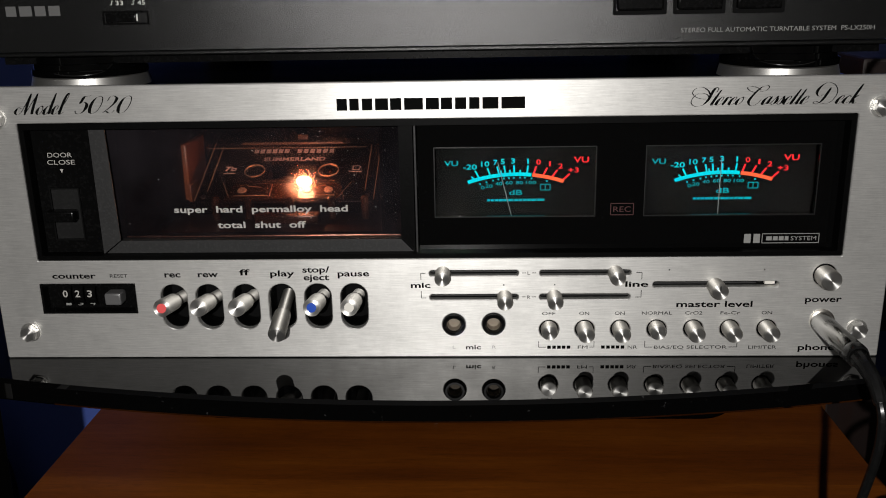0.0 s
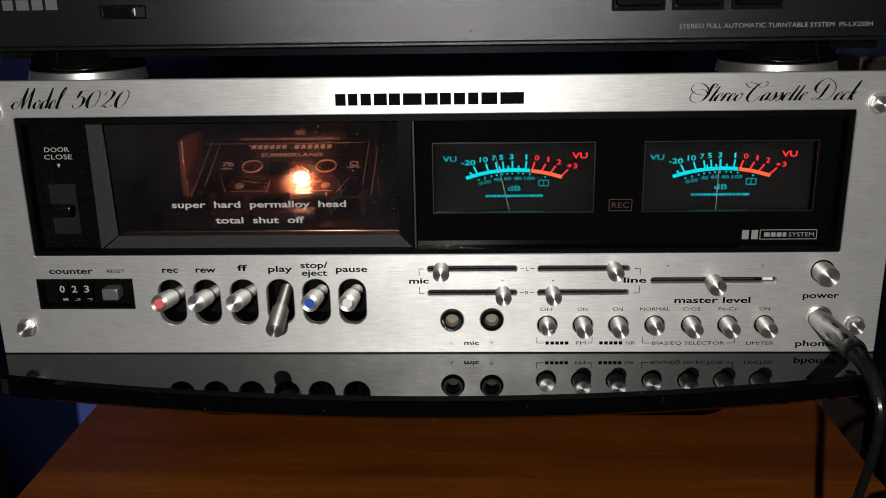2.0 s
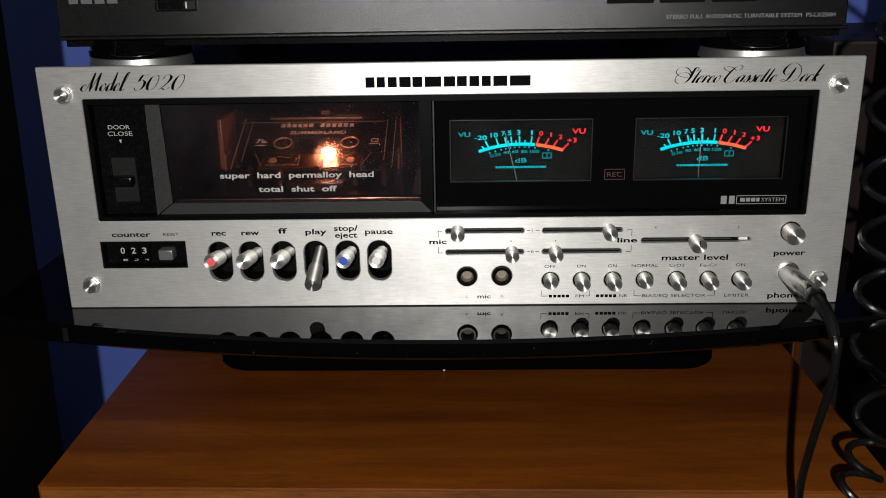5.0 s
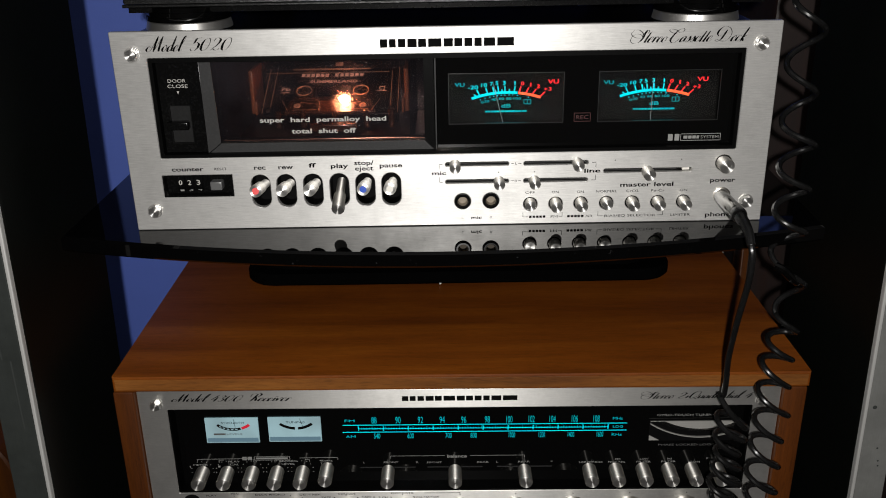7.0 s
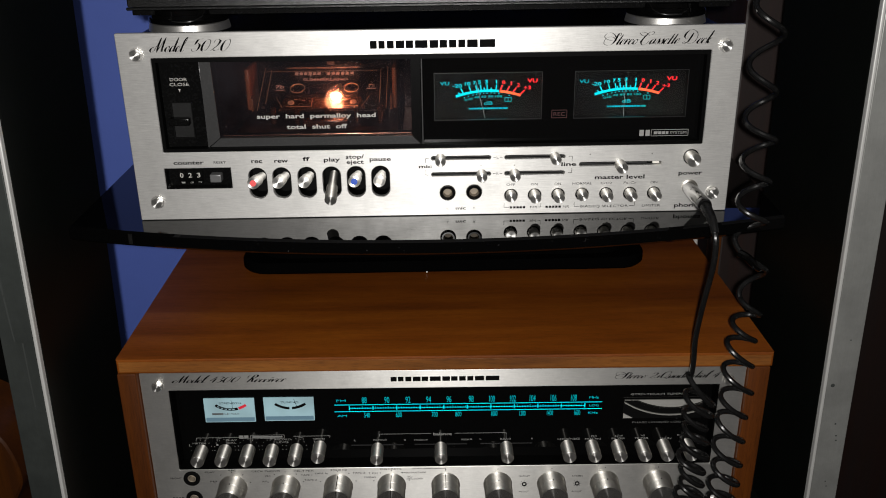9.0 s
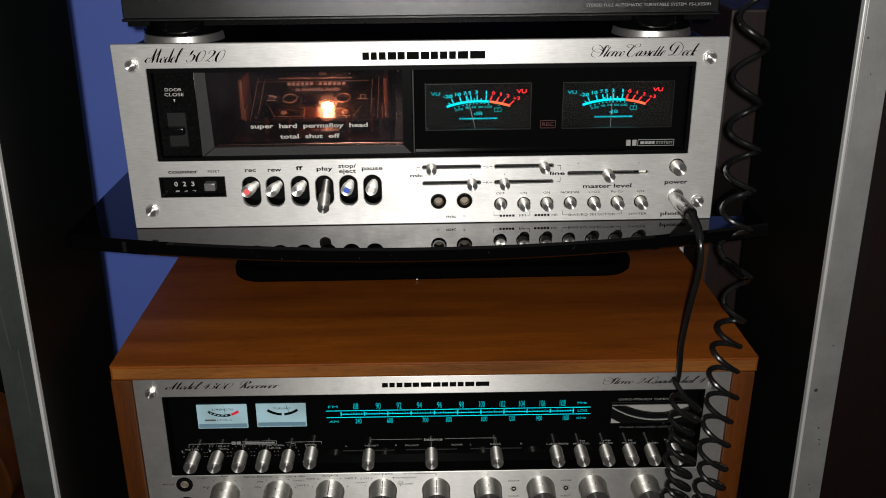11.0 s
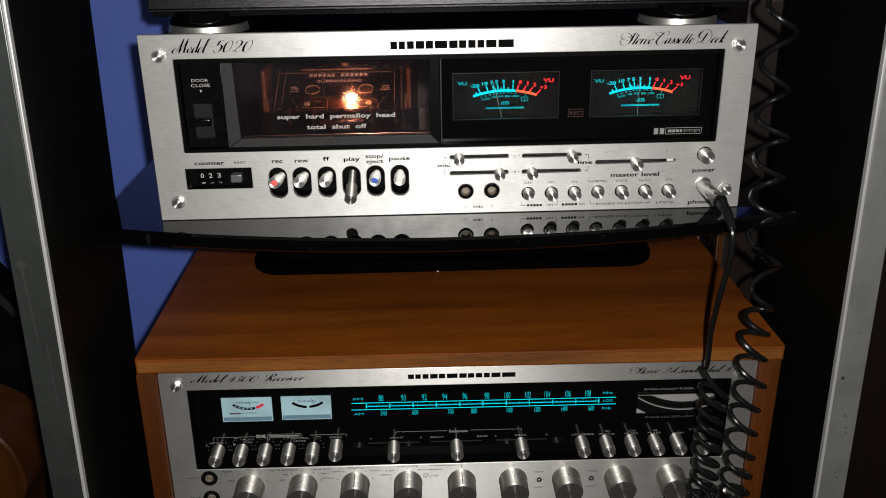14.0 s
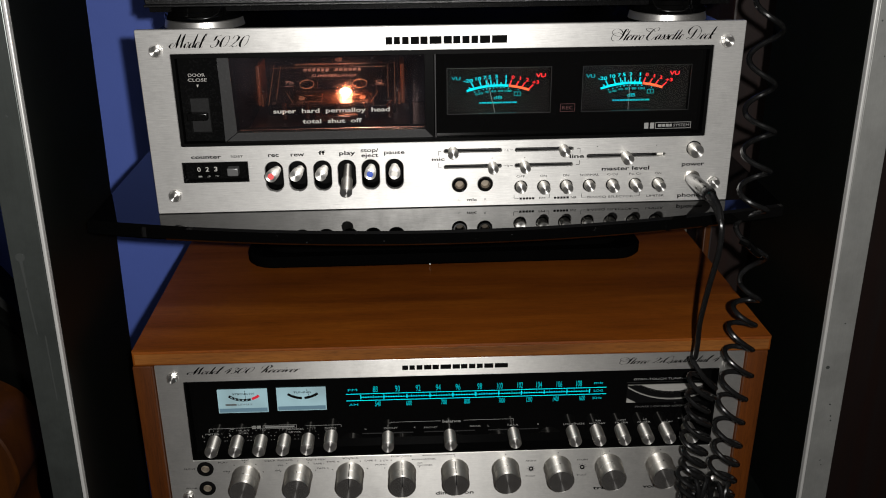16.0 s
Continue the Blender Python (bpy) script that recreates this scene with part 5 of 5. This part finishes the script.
sw = part("speed_switch", shift(flat_mesh([rect(-154.4, -132.4, 30.8, 37.0, 0.5), rect(-153.6, -133.2, 31.6, 36.2, 0.4)], 1.6), y=0.9), BLACK, TT, "black sliding speed switch")
part("slider", box(-153.0, -138.6, 0.6, 3.5, 31.9, 35.9, 0.4), BLACK, sw)
part("slider_mark", box(-138.2, -137.6, 0.6, 1.0, 32.3, 35.5), WHITEINK, sw)
words("33", -146.0, 40.6, 2.0, WHITEINK, TT, 2.1, 3.6)
words("45", -135.6, 40.6, 2.0, WHITEINK, TT, 2.1, 3.6)
strokes([(-150.6, 39.8, -149.6, 39.8), (-149.6, 39.8, -149.6, 41.4), (-149.6, 41.4, -148.8, 41.4), (-140.4, 39.8, -139.4, 39.8), (-139.4, 39.8, -139.4, 41.4), (-139.4, 41.4, -138.6, 41.4)], 2.1, 0.25, WHITEINK, TT)
bars([(-200.5, -195.5, 35.2, 39.8), (-194.0, -188.0, 35.2, 39.8), (-186.6, -181.4, 35.2, 39.8), (-180.0, -174.5, 35.2, 39.8)], 2.0, DIMINK, TT, "logo_block")
words("STEREO FULL AUTOMATIC TURNTABLE SYSTEM  PS-LX250H", 157.8, 24.0, 2.05, RXINK, TT, 1.6, 87.5)

# ---- headphone lead ----
HC = empty("headphone_lead", 0, 0, 0, "black coiled headphone lead with silver plug hanging from the deck", "cable")
pd = Vector((177.0, -50.0, 921.6)) - Vector((179.6, 0.0, 917.9))
pl = part("plug", lathe([(3.2, 6), (3.2, -3), (4.6, -3.2), (4.8, -4), (4.9, -44), (4.6, -45), (4.3, -45.2)], 0, 0, 36), PLUGSTEEL, HC, "polished steel plug barrel", (179.6, 0, 917.9))
pl.rotation_euler = Vector((0, -1, 0)).rotation_difference(pd).to_euler()
part("ring", lathe([(4.5, -45), (5.0, -45.6), (5.0, -48.5), (4.6, -50.5), (3.9, -51.4)], 0, 0, 32), RUBBER, pl)
part("tip", lathe([(3.1, 6.2), (3.1, 22), (1.6, 24), (2.6, 27), (0, 31)], 0, 0, 20), NICKEL, pl)
sleeve = spline([(177.0, -49, 921.4), (177.4, -57, 920.2), (178.2, -65, 916.5), (178.8, -70.5, 910.5)], 6)
part("strain_relief", tube(sleeve, [3.9 - 1.3 * i / (len(sleeve) - 1) for i in range(len(sleeve))], 14), RUBBER, HC, "tapered rubber strain relief")
straight = [(177.6, -60, 919), (178.8, -70.4, 910.5), (179.4, -73, 902), (179.6, -71, 886), (178.6, -63, 857), (179.2, -53, 826), (181.8, -46, 804), (183.2, -41, 790)]


def coil_point(c, r, ang, squash=1.0, tilt=0.0):
    return (c[0] + r * math.cos(ang), c[1] + r * math.sin(ang) * squash, c[2] + tilt * math.cos(ang))


left = spline(straight, 10)
# first coil: drops in front of the receiver from the straight piece
ang = math.pi
left_z = (778, 765, 752, 739, 727, 714, 702, 690, 679, 668, 657)
per = 22
for i in range((len(left_z) - 1) * per + 1):
    k = i / per
    c = (190.4 + 0.2 * k + 0.8 * math.sin(2.1 * k), -39 - 1.0 * math.sin(1.3 * k), float(np.interp(k, range(len(left_z)), left_z)))
    left.append(Vector(coil_point(c, 9.4 + 1.2 * math.sin(1.7 * k), ang + 2 * math.pi * k, 0.9, -4.0 - 7.0 * max(0.0, 1.0 - 0.7 * k))))
# loop at the bottom over to the second coil
end = left[-1]
left += [Vector(p) for p in spline([end, (182, -44, 648), (190, -50, 634), (206, -50, 630), (220, -40, 640), (224, -34, 650)], 8)][1:]
part("lead_coil", tube(left, 2.0, 10), RUBBER, HC, "tightly coiled black cord")
# slack loops hanging in a tangle where the two coils meet
slack = []
for i in range(4 * 22 + 1):
    k = i / 22
    a = 2 * math.pi * k + 1.0
    slack.append((186.0 + 8.6 * k + 5.5 * math.sin(a * 0.5), -46.0 + 7.0 * math.sin(a) + 2.0 * math.sin(1.7 * k), 669.0 - 1.5 * k + (15.5 - 1.5 * math.sin(2.3 * k)) * math.cos(a)))
part("lead_coil", tube(slack, 2.0, 10), RUBBER, HC, "slack tangled loops of black cord")
# second coil: climbs beside the case, stretched wide above the shelf
right = []
right_z = (640, 652, 666, 681, 697, 716, 740, 759, 782, 804, 820, 838, 886, 915, 940, 965, 1000.5, 1041, 1084, 1127, 1170, 1212)
for i in range((len(right_z) - 1) * 22 + 1):
    k = i / 22
    zz = float(np.interp(k, range(len(right_z)), right_z))
    up = min(1.0, max(0.0, (zz - 800) / 60))
    c = (float(np.interp(zz, (804, 822, 838, 884, 915, 940, 965, 1000, 1212), (220.5, 223, 227, 219.5, 217, 219.5, 225.5, 226, 225))) + 0.7 * math.sin(1.9 * k), float(np.interp(zz, (804, 822, 838, 870, 915, 940, 965, 1000), (-30, -25, -19, -27.5, -27.5, -18, 0, 6))), zz)
    right.append(coil_point(c, (10.6 - 0.3 * up - 2.4 * max(0.0, 1.0 - abs(zz - 825) / 30)) + 0.6 * math.sin(2.7 * k), math.pi - 2 * math.pi * k, 0.88, -4.0 * (1 - up)))
part("lead_coil", tube(right, 2.0, 10), RUBBER, HC, "loosely stretched black coiled cord")
part("tape_wrap", tube(spline([(209, -34, 881), (214, -37, 879), (221, -36, 872), (228, -31, 867)], 5), 2.9, 10), GLASSBLACK, HC, "shiny black tape wrapped round the cord")

# ---- things beyond the rack ----
CB = empty("wooden_cabinet", 0.28, 0.30, 0.0, "dark mahogany cabinet standing behind the rack", "cabinet")
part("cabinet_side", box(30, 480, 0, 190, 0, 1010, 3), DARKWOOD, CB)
part("edge_strip", box(22, 29.8, -6, 20, 0, 790, 1.5), ORANGEWOOD, CB, "lighter walnut edge strip")
part("handle", lathe([(0, -14), (7, -12), (8, -8), (4, -4), (4, 0)], 250, 700, 20), NICKEL, CB)
CORD = empty("white_cord", 0, 0, 0, "thin white cord hanging behind the receiver", "cable")
part("cord", tube(spline([(292, 360, 905), (296, 352, 820), (297, 350, 750), (298, 352, 700), (300, 358, 560)], 8), 4.0, 8), WHITECAP, CORD)
TTC = empty("turntable_lead", 0, 0, 0, "black audio lead trailing from the turntable", "cable")
part("cord", tube(spline([(206, 300, 1046), (222, 290, 1048), (240, 260, 1040), (252, 250, 1010), (262, 262, 960), (268, 280, 860), (270, 300, 700)], 8), 2.2, 8), RUBBER, TTC)
part("cord", tube(spline([(207, 306, 1054), (230, 300, 1058), (256, 290, 1040), (264, 290, 980), (272, 300, 880), (276, 310, 700)], 8), 2.2, 8), RUBBER, TTC)

# guitar leaning in the corner, outside the rack
GT = new("acoustic_guitar")
GT.matrix_world = pose(-0.622, 0.285, 0.0, 0, 0, 0)
tagged(GT, "orange varnished acoustic guitar leaning against the blue wall", "guitar")
GZ = 130
half = [(0, 0), (70, 4), (130, 30), (160, 90), (158, 150), (120, 215), (104, 250), (112, 300), (128, 340), (112, 400), (60, 432), (0, 438)]
smooth = [(p.x, p.z) for p in spline([(a, 0, b) for a, b in half], 5)]
loop = smooth + [(-x, z) for x, z in smooth[-2:0:-1]]
part("body", shift(flat_mesh([loop, circle(0, 285, 42)], 92, 2.5), z=GZ), ORANGEWOOD, GT, "orange varnished soundboard and sides")
part("sound_hole_back", shift(flat_mesh([circle(0, 285, 48)], 2), y=60, z=GZ), PIT, GT)
part("bridge", box(-62, 62, -8, 0.4, 128 + GZ, 146 + GZ, 3), DARKWOOD, GT)
part("neck", box(-24, 24, -9, 12, 430 + GZ, 760 + GZ, 4), DARKWOOD, GT, "dark fretboard and neck")
part("headstock", box(-32, 32, -3, 12, 762 + GZ, 900 + GZ, 5), DARKWOOD, GT)
for k in range(6):
    part("string", tube([(-18 + 7.2 * k, -11, 137 + GZ), (-15 + 6 * k, -11, 800 + GZ)], 0.5, 5), STEEL, GT)
GS = empty("guitar_stand", -0.622, 0.285, 0.0, "black tubular guitar stand holding the guitar", "guitar stand")
for sx in (-1, 1):
    part("leg", tube([(sx * 60, -30, 118), (sx * 150, 60, 6)], 7, 10), BLACK, GS)
    part("cradle_arm", tube(spline([(sx * 60, 96, 118), (sx * 60, 0, 118), (sx * 60, -30, 118), (sx * 60, -34, 150)], 5), 8, 10), RUBBER, GS)
BG = new("black_bag")
BG.matrix_world = pose(-0.60, 0.39, 0.0, 0, 0, 0)
tagged(BG, "black padded bag leaning on the blue wall behind the guitar", "bag")
bagl = [(-160, 0), (100, 0), (125, 200), (122, 500), (112, 601), (72, 661), (10, 751), (-60, 831), (-160, 851), (-175, 400)]
bl = [(p.x, p.z) for p in spline([(a, 0, b) for a, b in bagl + bagl[:1]], 5)][:-1]
part("padding", flat_mesh([bl], 60, 6), VINYL, BG)
part("zip", shift(flat_mesh([[(x * 0.9, z * 0.95 + 12) for x, z in bl], [(x * 0.885, z * 0.94 + 14) for x, z in bl]], 2), y=-2.2), BLACK, BG)
